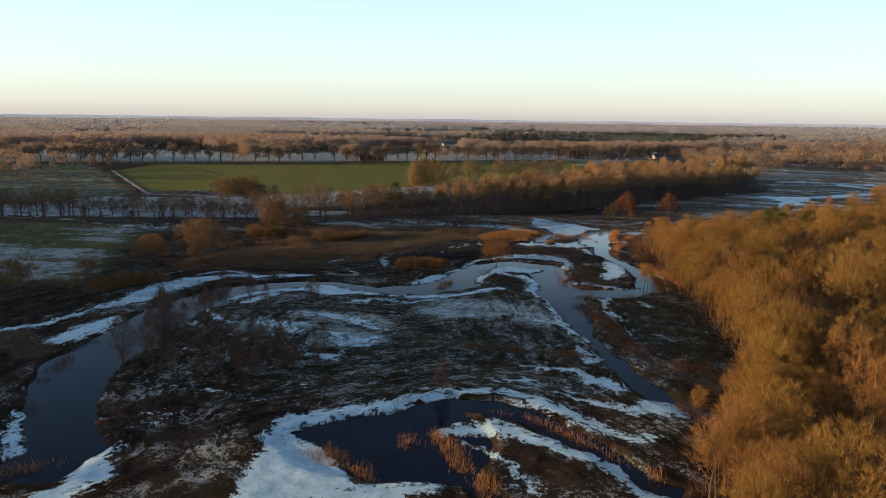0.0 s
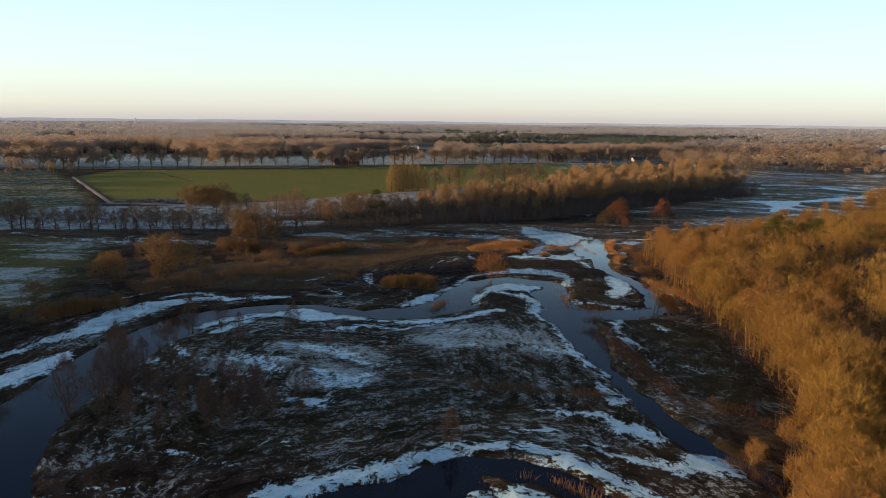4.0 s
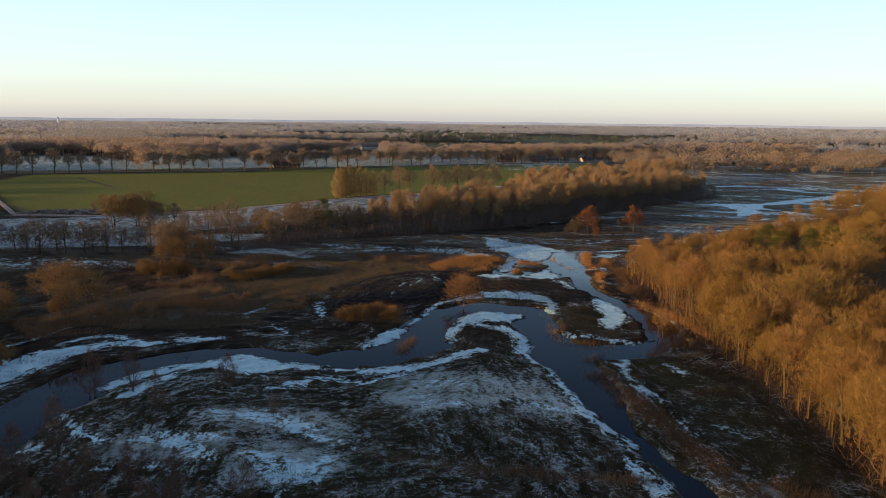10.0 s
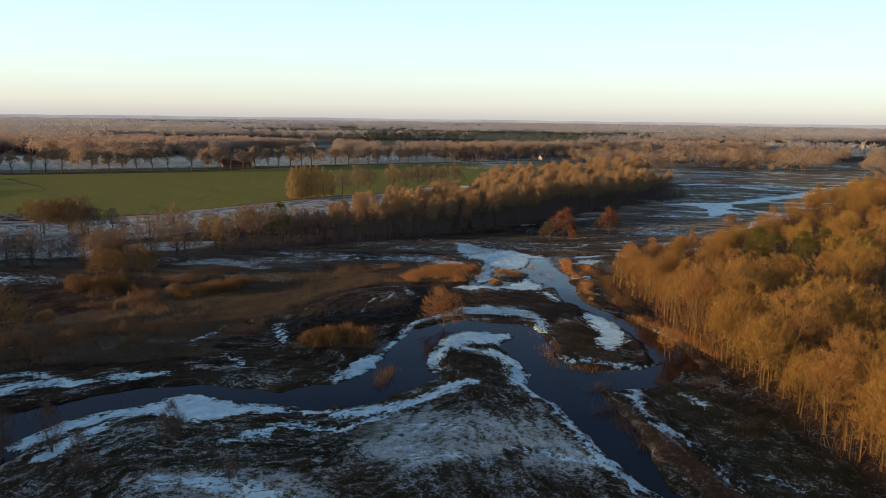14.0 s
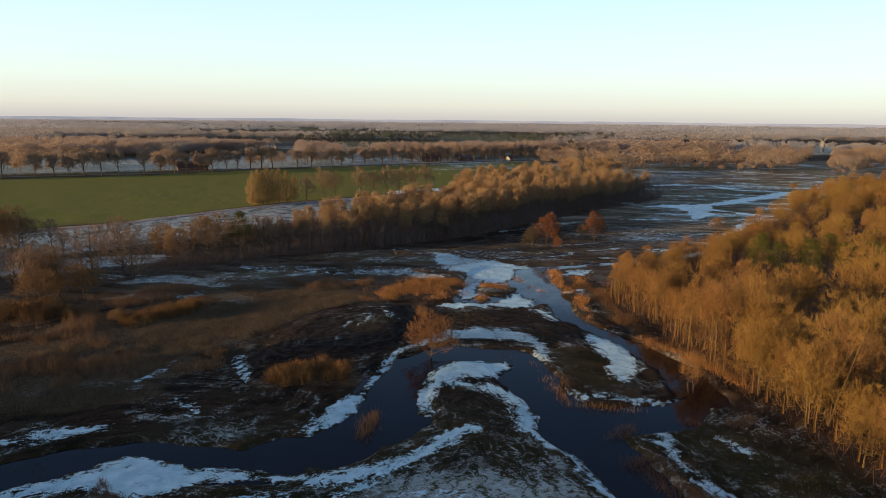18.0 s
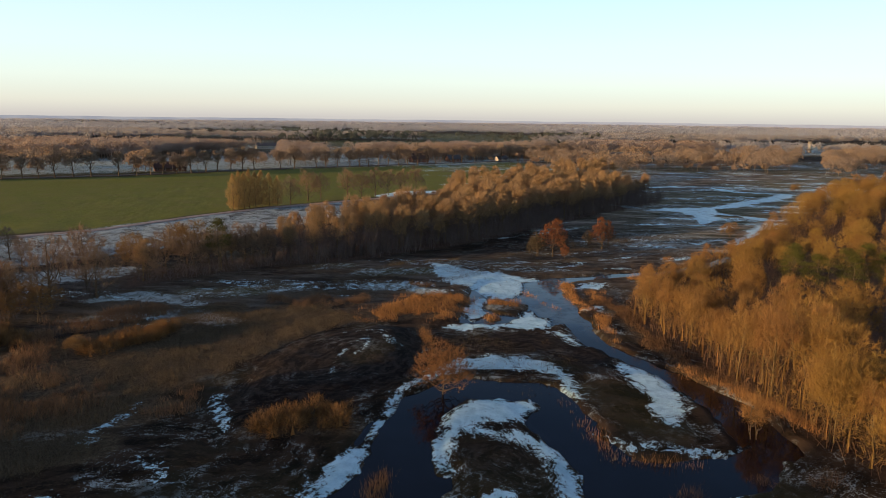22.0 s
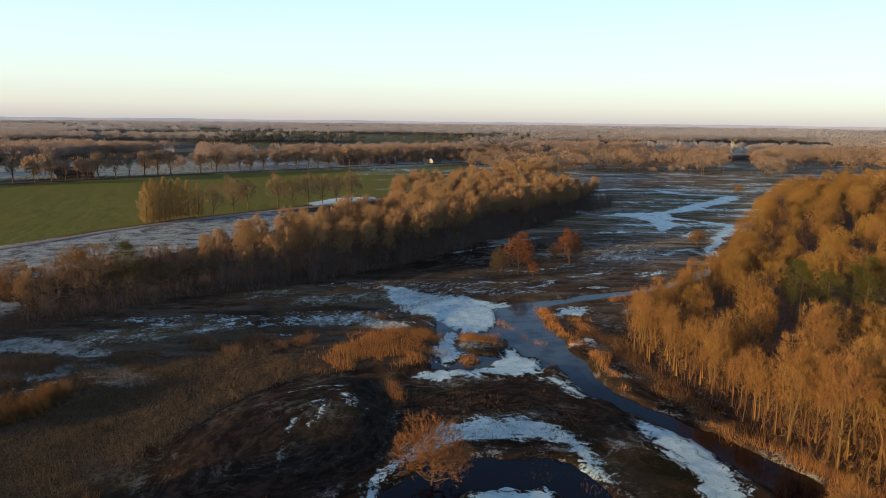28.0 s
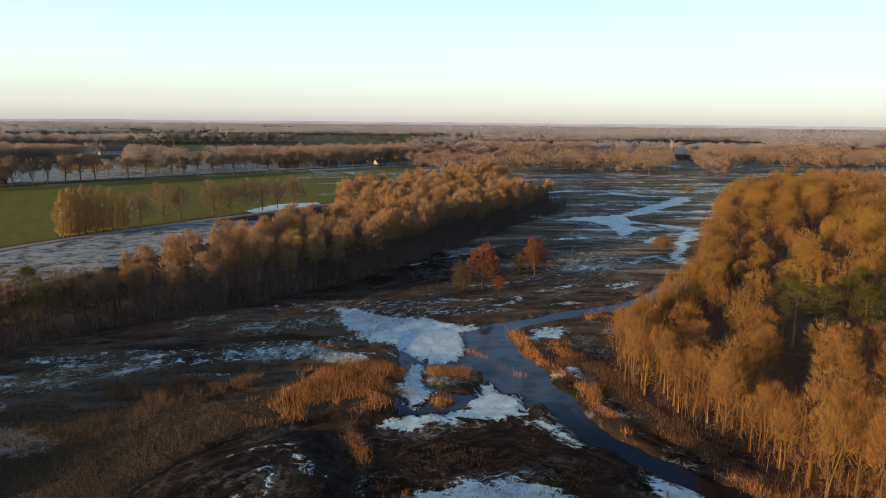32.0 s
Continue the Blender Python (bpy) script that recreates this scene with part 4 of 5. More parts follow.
def bare_tree(name, seed, height, radius, clear, limbs, branches, mat, fork=4, length=1.2, width=0.035, style="dome", label="", stems=1, skin=0.35, lobes=9, girth=1.0, bark=None, thick=0.022):
    """A leafless tree: tapered trunk with limbs rising into the lobes of its crown, branches and fine twigs."""
    rng = np.random.default_rng(seed)
    root = new(name)
    base = clear * height * 0.8
    tips, mids = crown_tips(rng, height, radius, base, branches, style, skin, lobes)
    tv, tf, joints = [], [], []
    r0 = (0.011 * height + 0.04) * girth
    trunks = []
    for s in range(stems):
        off = np.array([*rng.normal(0, 0.35 if stems > 1 else 0.0, 2), 0])
        lean = rng.normal(0, 0.03 + 0.05 * (stems > 1), 2)
        zs = np.linspace(-0.3, height * 0.88, 8)
        wob = np.cumsum(rng.normal(0, 0.012 * height, (8, 2)), 0) * 0.4
        trunk = np.stack([off[0] + lean[0] * zs + wob[:, 0], off[1] + lean[1] * zs + wob[:, 1], zs], 1)
        trunks.append((zs, trunk))
        tube(tv, tf, trunk, [r0 / stems ** 0.5 * (1 - 0.92 * k / 7) * (1.35 if k == 0 else 1) for k in range(8)], 6)
        joints += [trunk[q] for q in range(3, 8)]
    for i in range(max(limbs, len(mids))):
        zs, trunk = trunks[i % stems]
        if i < len(mids):
            goal = mids[i] + (mids[i] - np.array([0, 0, base])) * 0.22
            k = min(0.85, max(clear * 0.8, (goal[2] / height) * rng.uniform(0.35, 0.6)))
        else:
            k = rng.uniform(clear, 0.92)
            az = 2.4 * i + rng.uniform(0, 0.8)
            ln = radius * {"dome": 0.7, "spire": 1.1 * (1.1 - k), "upright": 1.0 * (1.2 - k), "wide": 0.8}[style] * rng.uniform(0.7, 1.1)
            goal = None
        start = np.array([np.interp(k * height * 0.88, zs, trunk[:, c]) for c in range(3)])
        if goal is None:
            rise = {"dome": 0.8, "spire": 0.5, "upright": 1.8, "wide": 0.5}[style] * rng.uniform(0.7, 1.3)
            goal = start + ln * np.array([math.cos(az), math.sin(az), rise])
        span = np.linalg.norm(goal - start)
        pts = []
        for q in range(6):
            w = q / 5
            bend = np.array([0, 0, -0.16 * span * math.sin(math.pi * w) * (1 if style != "spire" else 0.3)])
            pts.append(start + (goal - start) * w + bend + (rng.normal(0, 0.045 * span, 3) if 0 < q < 5 else 0))
        pts = np.array(pts)
        rad = r0 * (1 - k) * 0.5 + 0.025
        tube(tv, tf, pts, [rad * (1 - 0.85 * q / 5) for q in range(6)], 4)
        for a, b in zip(pts[1:], pts[2:]):
            joints += [a, a + (b - a) * 0.5, b]
    joints = np.array(joints)
    part("trunk", mesh_from("trunk", tv, tf, bark or M_BARK), root)
    bv, bf = [], []
    out = unit(tips - np.array([0, 0, base - 0.25 * (height - base)]))
    if len(mids):
        near_mid = mids[np.argmin(np.linalg.norm(tips[:, None] - mids[None], axis=2), axis=1)]
        out = unit(out + unit(tips - near_mid))
    for tip in tips:
        d = joints - tip
        a = joints[np.argmin(np.linalg.norm(d, axis=1) + 1.2 * np.maximum(0, d[:, 2] + 0.2))]
        mid = (a + tip) / 2 + rng.normal(0, 0.12, 3) + np.array([0, 0, -0.12 * np.linalg.norm(tip - a)])
        w = np.cross(tip - a, rng.normal(0, 1, 3))
        w *= thick / (np.linalg.norm(w) + 1e-9)
        c = len(bv)
        bv += [a - w, a + w, mid + w * 0.6, mid - w * 0.6, tip]
        bf += [(c, c + 1, c + 2, c + 3), (c + 3, c + 2, c + 4)]
    bv = np.array(bv)
    rises = {"dome": 0.45, "spire": 0.12, "upright": 0.9, "wide": 0.3}[style]
    inner = tips - out * length * rng.uniform(0.3, 0.9, (len(tips), 1))
    roots = np.concatenate([tips, inner])
    ways = np.concatenate([out, out]) + np.array([0, 0, rises])
    tw = sprays(rng, roots, unit(ways), length, width, fork, 0.5)
    n0 = len(bv)
    allv = np.concatenate([bv, tw.reshape(-1, 3)])
    faces = bf + [(n0 + 3 * i, n0 + 3 * i + 1, n0 + 3 * i + 2) for i in range(len(tw))]
    part("crown", mesh_from("crown", allv, faces, mat), root)
    return tagged(root, label, "tree")


def stand(proto, spots, group, label=""):
    """Copies of a tree at spots of (x, y, scale, turn); the first takes the prototype itself."""
    for x, y, s, a in spots:
        m = Matrix.Translation((x, y, float(height_at(x, y)))) @ Matrix.Rotation(a, 4, "Z") @ Matrix.Diagonal((s, s, s, 1))
        ob = copy_thing(proto, m)
        ob["group"] = group
        if label:
            ob["label"] = label


def drop(proto):
    for o in (*proto.children_recursive, proto):
        bpy.data.objects.remove(o)


def scatter(rng, n, inside, x0, x1, y0, y1, gap):
    """Up to n random places at least gap apart for which inside(x, y) holds."""
    cell, got = {}, []
    for _ in range(n * 30):
        x, y = rng.uniform(x0, x1), rng.uniform(y0, y1)
        if not inside(x, y):
            continue
        i, j = int(x // gap), int(y // gap)
        if any((x - p[0]) ** 2 + (y - p[1]) ** 2 < gap * gap for a in (-1, 0, 1) for b in (-1, 0, 1) for p in cell.get((i + a, j + b), ())):
            continue
        cell.setdefault((i, j), []).append((x, y))
        got.append((x, y))
        if len(got) >= n:
            break
    return got


# ---------------------------------------------------------------- the wood on the east bank
rng = np.random.default_rng(5)
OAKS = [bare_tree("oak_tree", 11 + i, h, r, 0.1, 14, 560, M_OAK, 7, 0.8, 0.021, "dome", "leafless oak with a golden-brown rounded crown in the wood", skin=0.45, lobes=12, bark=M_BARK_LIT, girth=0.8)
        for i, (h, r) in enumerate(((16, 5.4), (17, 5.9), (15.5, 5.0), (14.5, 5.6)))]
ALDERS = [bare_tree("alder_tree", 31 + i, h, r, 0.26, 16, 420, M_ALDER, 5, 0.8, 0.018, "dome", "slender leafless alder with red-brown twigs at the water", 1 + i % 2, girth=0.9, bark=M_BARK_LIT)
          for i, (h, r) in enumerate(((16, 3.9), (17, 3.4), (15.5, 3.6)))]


def wood_scale(x, y):
    """The wood grows lower towards its wet north end."""
    edge = float(np.interp(y, [0, 150, 172, 190, 215, 258, 275, 400], [1, 1, 0.86, 0.66, 0.54, 0.57, 0.74, 0.8]))
    inside = min(1.0, max(0.0, (x - float(wood_edge(y)) - 25) / 45))
    return edge + (0.9 - edge) * inside if edge < 0.9 else edge


def in_wood(x, y):
    return x > wood_edge(y) + 1.5 and y < 400 and x < 400


PINES_AT = [(95, 190), (98, 187), (104, 184), (108, 190), (114, 186), (118, 180), (99, 195), (123, 187), (116, 193), (128, 181)]
wood_spots = scatter(rng, 1500, in_wood, 24, 400, 22, 400, 8.7)
wood_spots = [p for p in wood_spots if min((p[0] - a) ** 2 + (p[1] - b) ** 2 for a, b in PINES_AT) > 45]
edge_extra = scatter(rng, 120, lambda x, y: 0.5 < x - float(wood_edge(y)) < 11, 24, 130, 24, 255, 3.6)
edge_near = sorted(wood_spots, key=lambda p: p[0] - float(wood_edge(p[1])) + 0.25 * max(0, p[1] - 200))
single, rest = edge_near[:230], edge_near[230:]
for i, (x, y) in enumerate(edge_extra):
    stand(ALDERS[i % 3] if y > 140 or i % 3 == 0 else OAKS[i % 4], [(x, y, rng.uniform(0.55, 0.95) * (0.75 if y < 75 else 1) * wood_scale(x, y), rng.uniform(0, 6.28))], "trees of the east wood")
for i, (x, y) in enumerate(single):
    deep = x - float(wood_edge(y))
    family = ALDERS if (deep < 8 and 150 < y < 222) or (rng.random() < 0.12) else OAKS
    proto = family[i % len(family)]
    s = rng.uniform(0.78, 1.12) * (0.8 if deep < 3 else 1.0) * wood_scale(x, y)
    if y < 70 and deep < 6:
        s *= 0.66
    stand(proto, [(x, y, s, rng.uniform(0, 6.28))], "trees of the east wood")


def clump_trees(rng, spots, tris, size, width, radius, height, loose=0.4, least=0.8, low=0.42, stem=0.7):
    """Joined far trees: twig triangles filling uneven domes, with a stem each."""
    out = []
    for x, y, *more in spots:
        s = rng.uniform(least, 1.15) * (more[0] if more else 1.0)
        h, r = height * s, radius * s
        u = unit(rng.normal(0, 1, (tris, 3))) * rng.uniform(0.5, 1, (tris, 1)) ** 0.5
        u[:, 2] = np.abs(u[:, 2]) * 1.0 - 0.15
        p = np.stack([x + u[:, 0] * r, y + u[:, 1] * r, h * low + u[:, 2] * h * (0.94 - low)], 1)
        d = unit(u + np.array([0, 0, 0.35]) + rng.normal(0, loose, (tris, 3)))
        side = unit(np.cross(d, rng.normal(0, 1, (tris, 3)))) * width
        out.append(np.stack([p - side, p + side, p + d * size * rng.uniform(0.6, 1.3, (tris, 1))], 1))
        st = np.array([[[x - 0.25, y, 0], [x + 0.25, y, 0], [x, y, h * stem]], [[x, y - 0.25, 0], [x, y + 0.25, 0], [x, y, h * stem]]])
        out.append(st)
    return np.concatenate(out)


def dome_trees(rng, spots, tris, radius, height, least, tuft):
    """Joined far trees: uneven lobed domes of twig tufts lying along the crown, on a stem each."""
    out = []
    for x, y in spots:
        s = rng.uniform(least, 1.2)
        h, r = height * s, radius * s * rng.uniform(0.8, 1.2)
        lobes = 4
        mid = np.stack([rng.normal(0, 0.42 * r, lobes), rng.normal(0, 0.42 * r, lobes), h * rng.uniform(0.45, 0.72, lobes)], 1)
        mid[0] = (0, 0, h * 0.68)
        own = rng.integers(0, lobes, tris)
        u = unit(rng.normal(0, 1, (tris, 3)))
        u[:, 2] = np.where(u[:, 2] < -0.3, -u[:, 2], u[:, 2])
        p = mid[own] + u * np.array([0.62 * r, 0.62 * r, 0.30 * h]) * rng.uniform(0.85, 1.08, (tris, 1)) + np.array([x, y, 0])
        a = unit(rng.normal(0, 1, (tris, 3)))
        b = unit(np.cross(a, rng.normal(0, 1, (tris, 3))))
        size = tuft * rng.uniform(0.6, 1.3, (tris, 1))
        out.append(np.stack([p - a * size * 0.5, p + a * size * 0.5, p + b * size * 0.9], 1))
        w = 0.016 * h
        out.append(np.array([[[x - w, y, 0], [x + w, y, 0], [x, y, h * 0.6]], [[x, y - w, 0], [x, y + w, 0], [x, y, h * 0.6]]]))
    return np.concatenate(out)


woodland = soup("woodland", clump_trees(rng, [(x, y, wood_scale(x, y)) for x, y in rest], 520, 1.0, 0.12, 5.3, 16, 0.45, 0.66), M_WOOD_FAR)
tagged(new("woodland", woodland), "dense leafless golden-brown canopy of the east wood", "woodland", kind="stuff")

PINE = new("pine_tree")
pv, pf = [], []
tube(pv, pf, [(0, 0, -0.3), (0.1, 0, 5), (0, 0.1, 10), (0.1, 0, 15)], [0.3, 0.24, 0.16, 0.05], 6)
for i in range(14):
    z, a = 7.5 + i * 0.55, i * 2.4
    tube(pv, pf, [(0, 0, z), (1.4 * math.cos(a), 1.4 * math.sin(a), z + 0.3), (2.9 * math.cos(a), 2.9 * math.sin(a), z + 0.9)], [0.1, 0.07, 0.03], 4)
part("trunk", mesh_from("trunk", pv, pf, M_BARK), PINE)
cl = []
for i in range(60):
    z = rng.uniform(8.0, 16.2)
    rr = 3.6 * math.sin(math.pi * min(1, (16.8 - z) / 9.0) * 0.6 + 0.15) * rng.uniform(0.3, 1) ** 0.5
    a = rng.uniform(0, 6.28)
    c = np.array([rr * math.cos(a), rr * math.sin(a), z])
    q = c + rng.normal(0, 0.5, (80, 3)) * np.array([1.2, 1.2, 0.6])
    cl.append(sprays(rng, q, unit(q - c + np.array([0, 0, 0.5])), 0.34, 0.06, 1))
part("crown", soup("crown", np.concatenate(cl), M_NEEDLE), PINE)
tagged(PINE, "dark green pine standing among leafless trees", "tree")
stand(PINE, [(x, y, rng.uniform(0.66, 0.8), rng.uniform(0, 6)) for x, y in PINES_AT], "pines of the east wood")
stand(PINE, [(-22, 247.5, 0.8, 1.0)], "trees of the belt")

# Wood added out of view; its heights along y shape the valley's shade.
west_spots = scatter(rng, 480, lambda x, y: 0 < -max(138, 0.72 * y + 62) - x < 55, -340, -135, -60, 300, 6.0)
west_wood = soup("west_wood", clump_trees(rng, [(x, y, float(np.interp(y, [42, 52, 105, 128, 142, 184, 194, 204, 238, 250], [0.6, 1.3, 1.3, 1.15, 0.72, 0.72, 1.0, 1.4, 1.4, 1.0]))) for x, y in west_spots], 260, 1.6, 0.24, 5.0, 24, 0.6, 0.85, 0.25), M_WOOD_FAR)
tagged(new("west_wood", west_wood), "unseen wood added beyond the west field to shade the valley", "woodland", kind="stuff")

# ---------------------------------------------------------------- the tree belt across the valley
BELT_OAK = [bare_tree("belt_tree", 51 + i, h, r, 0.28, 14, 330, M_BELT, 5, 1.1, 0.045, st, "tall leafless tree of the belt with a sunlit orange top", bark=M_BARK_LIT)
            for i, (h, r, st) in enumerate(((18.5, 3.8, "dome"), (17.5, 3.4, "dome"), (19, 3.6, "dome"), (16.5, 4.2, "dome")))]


HEDGE = [bare_tree("hedge_tree", 61 + i, h, r, 0.12, 11, 260, M_HEDGE, 5, 0.8, 0.022, "dome", "crooked leafless tree of the hedgerow between frosted fields", lobes=7, girth=1.3) for i, (h, r) in enumerate(((10, 3.6), (9, 4.2), (11, 3.4)))]


def in_belt(x, y):
    if not -40 < x < 166:
        return False
    f = float(line_y(x, BELT_FRONT))
    depth = float(line_y(x, BELT_DEPTH))
    return f < y < f + depth


belt_spots = scatter(rng, 250, in_belt, -40, 166, 232, 440, 5.2) + scatter(rng, 8, in_belt, -40, -4, 232, 290, 4.2)
for i, (x, y) in enumerate(belt_spots):
    low = x < -6 and i % 3 != 0
    stand(HEDGE[i % 3] if low else BELT_OAK[(i * 7) % 4], [(x, y, (1.9 if low else 1.0) * rng.uniform(0.7, 1.06) * float(np.interp(x, [-12, 2, 40, 90, 140], [0.66, 0.82, 0.86, 0.94, 0.8])), rng.uniform(0, 6.28))], "trees of the belt")
row_spots = [(-62, 211, .62), (-57, 214, .7), (-52, 220, .75), (-48, 231, .8), (-45, 226, .7)]
row_spots += [(x + rng.uniform(-1.5, 1.5), 226 + rng.uniform(-2, 2) - 0.08 * (x + 100), rng.uniform(0.42, 0.62)) for x in range(-225, -62, 4)]
for i, (x, y, s) in enumerate(row_spots):
    stand(HEDGE[i % 3], [(x, y, s * 1.95, rng.uniform(0, 6.28))], "trees of the hedgerow")
end_spots = scatter(rng, 40, lambda x, y: abs(y - (380 + 0.78 * (x - 60))) < 14 and x > 75, 75, 215, 370, 510, 8)
for i, (x, y) in enumerate(end_spots):
    stand(BELT_OAK[(i * 5) % 4], [(x, y, rng.uniform(0.65, 0.85), rng.uniform(0, 6.28))], "trees behind the belt")

POPLAR = bare_tree("poplar_tree", 71, 14.5, 3.9, 0.08, 18, 330, M_POPLAR, 5, 1.2, 0.035, "upright", "pale upright leafless poplar beside the lane")
stand(POPLAR, [(-24, 361, 1.0, 0), (-22, 363, 1.05, 1), (-20, 364.5, 1.0, 2), (-18, 366, 1.08, 3), (-15.5, 367.5, 1.0, 4), (-13, 369.5, 1.02, 5), (-10, 371.5, 0.95, 2), (-6.5, 373.5, 0.85, 1)], "poplars by the lane")
stand(HEDGE[0], [(-1, 377, 1.3, 0), (7, 388, 1.5, 1), (13, 391, 1.3, 3), (26, 398, 1.5, 2), (33, 400, 1.3, 4), (40, 402, 1.45, 3), (47, 406, 1.35, 4), (54, 409, 1.3, 5), (62, 413, 1.45, 0)], "trees by the lane")
stand(HEDGE[2], [(-82, 268, 1.0, 1), (-76, 272, 0.9, 3), (-70, 262, 0.8, 3)], "trees by the lane")

# ---------------------------------------------------------------- the avenue along the road
AVENUE = [bare_tree("avenue_tree", 81 + i, 14.5, 4.4, 0.34, 9, 230, M_AVENUE, 5, 1.0, 0.07, "dome", "round-crowned leafless tree of the road avenue", lobes=7, girth=1.7) for i in range(2)]
n = 0
for (x0, y0, _), (x1, y1, _) in zip(ROAD[:-1], ROAD[1:]):
    for k in range(int(math.hypot(x1 - x0, y1 - y0) / 9)):
        w = k * 9 / math.hypot(x1 - x0, y1 - y0)
        x, y = x0 + (x1 - x0) * w, y0 + (y1 - y0) * w - 5
        if rng.random() < 0.93:
            stand(AVENUE[n % 2], [(x + rng.uniform(-1, 1), y, rng.uniform(0.95, 1.25), rng.uniform(0, 6.28))], "avenue trees")
        n += 1

# ---------------------------------------------------------------- single trees of the valley
LONE_OAK = bare_tree("lone_oak", 91, 8.6, 4.5, 0.08, 16, 900, M_RUSSET, 6, 0.5, 0.016, "dome", "lone spreading oak with russet twigs on the stream bank", skin=0.2, lobes=12)
stand(LONE_OAK, [(13.5, 162.5, 1.0, 0.4)], "")
LEAFY = bare_tree("leafy_oak", 92, 10.5, 3.7, 0.03, 12, 560, M_LEAF, 7, 0.32, 0.05, "dome", "young oak holding withered orange leaves in the meadow")
stand(LEAFY, [(67, 249, 1.12, 0), (86, 256, 1.0, 2), (68, 243, 0.45, 1)], "young oaks of the meadow")

BUSHY = bare_tree("willow_tree", 93, 9, 5.0, 0.05, 14, 760, M_WILLOW, 6, 0.6, 0.02, "dome", "broad bushy willow with sunlit golden twigs", stems=3)
stand(BUSHY, [(-31, 257, 1.35, 2), (-41, 250, 1.15, 4), (-96, 270, 1.45, 0), (-89, 273, 1.5, 2), (-84, 270, 1.25, 4), (-58, 206, 0.9, 1), (-51, 210, 0.95, 3), (-60, 216, 1.1, 5), (-64, 159, 1.4, 0), (-74, 152, 0.95, 1), (-81, 166, 0.7, 2), (-89, 123, 0.95, 3), (-93, 118, 0.8, 5), (-62, 196, 0.5, 2),
              (-66, 160, 0.5, 4), (138, 267, 0.62, 2), (266, 384, 0.6, 1), (-84, 140, 0.5, 1), (-78, 125, 0.4, 2), (-72, 133, 0.35, 4), (-40, 190, 0.36, 3), (-58, 170, 0.4, 3)], "willows of the marsh")
THORN = bare_tree("thorn_bush", 96, 6, 2.6, 0.05, 9, 170, M_TUFT, 5, 0.8, 0.014, "dome", "dark leafless thorn bush in the frosty meadow", stems=3)
SHRUB = bare_tree("alder_shrub", 94, 6.5, 2.1, 0.15, 12, 200, M_BRUSH, 4, 0.7, 0.012, "upright", "thin dark leafless alder shrub on the wet bank", stems=3)
stand(SHRUB, [(-44, 92, 1.5, 1), (-46.5, 97, 1.35, 3), (-47, 84, 1.3, 2), (-41, 102, 1.1, 5), (-44.5, 121, 1.1, 4), (-34, 115, 0.8, 0), (-26, 122, 0.8, 2), (-43, 97, 1.0, 0), (-43.5, 85, 1.1, 1), (-39, 121, 0.9, 2), (-29, 84, 0.9, 3), (-24, 89, 0.8, 4), (-45.5, 90, 1.1, 5), (-34, 93, 0.9, 0), (-26, 86, 0.9, 2),
              (-44, 93.5, 1.15, 3), (-37, 88, 0.8, 4), (-31, 96, 0.7, 1), (-21, 84, 0.7, 2), (2, 77, 0.75, 3), (-27, 121, 0.6, 2), (-18, 111, 0.5, 1)], "shrubs of the bank")
stand(SHRUB, [(x + rng.uniform(-2, 2), 224 - 0.08 * (x + 100) + rng.uniform(-3, 3), rng.uniform(0.5, 0.95), rng.uniform(0, 6)) for x in range(-220, -60, 6)], "shrubs of the hedgerow")
stand(THORN, [(63, 250, 1.1, 0), (71, 251, 1.2, 1), (60, 247, 0.8, 3), (83, 259, 0.9, 4), (90, 260, 0.9, 5), (65, 256, 1.0, 4)], "shrubs of the meadow")
near_brush = scatter(rng, 32, lambda x, y: ((x + 30) / 14) ** 2 + ((y - 89) / 9) ** 2 < 1, -46, -14, 78, 100, 2.4)
stand(SHRUB, [(x, y, rng.uniform(0.35, 0.75), rng.uniform(0, 6)) for x, y in near_brush], "shrubs of the bank")
WATERSIDE = bare_tree("waterside_alder", 95, 9, 2.6, 0.2, 9, 260, M_ALDER, 5, 0.9, 0.013, "dome", "small yellow-brown alder leaning at the stream", stems=2)
stand(WATERSIDE, [(47.5, 141.5, 0.75, 0), (30, 51, 1.0, 1), (34, 56, 0.95, 2), (33, 47, 1.0, 3), (36, 72, 0.55, 4), (38, 66, 0.7, 0), (41, 74, 0.6, 2)], "alders at the stream")
for p in (*HEDGE, *OAKS, *ALDERS, PINE, *BELT_OAK, POPLAR, *AVENUE, LONE_OAK, LEAFY, BUSHY, SHRUB, THORN, WATERSIDE):
    drop(p)


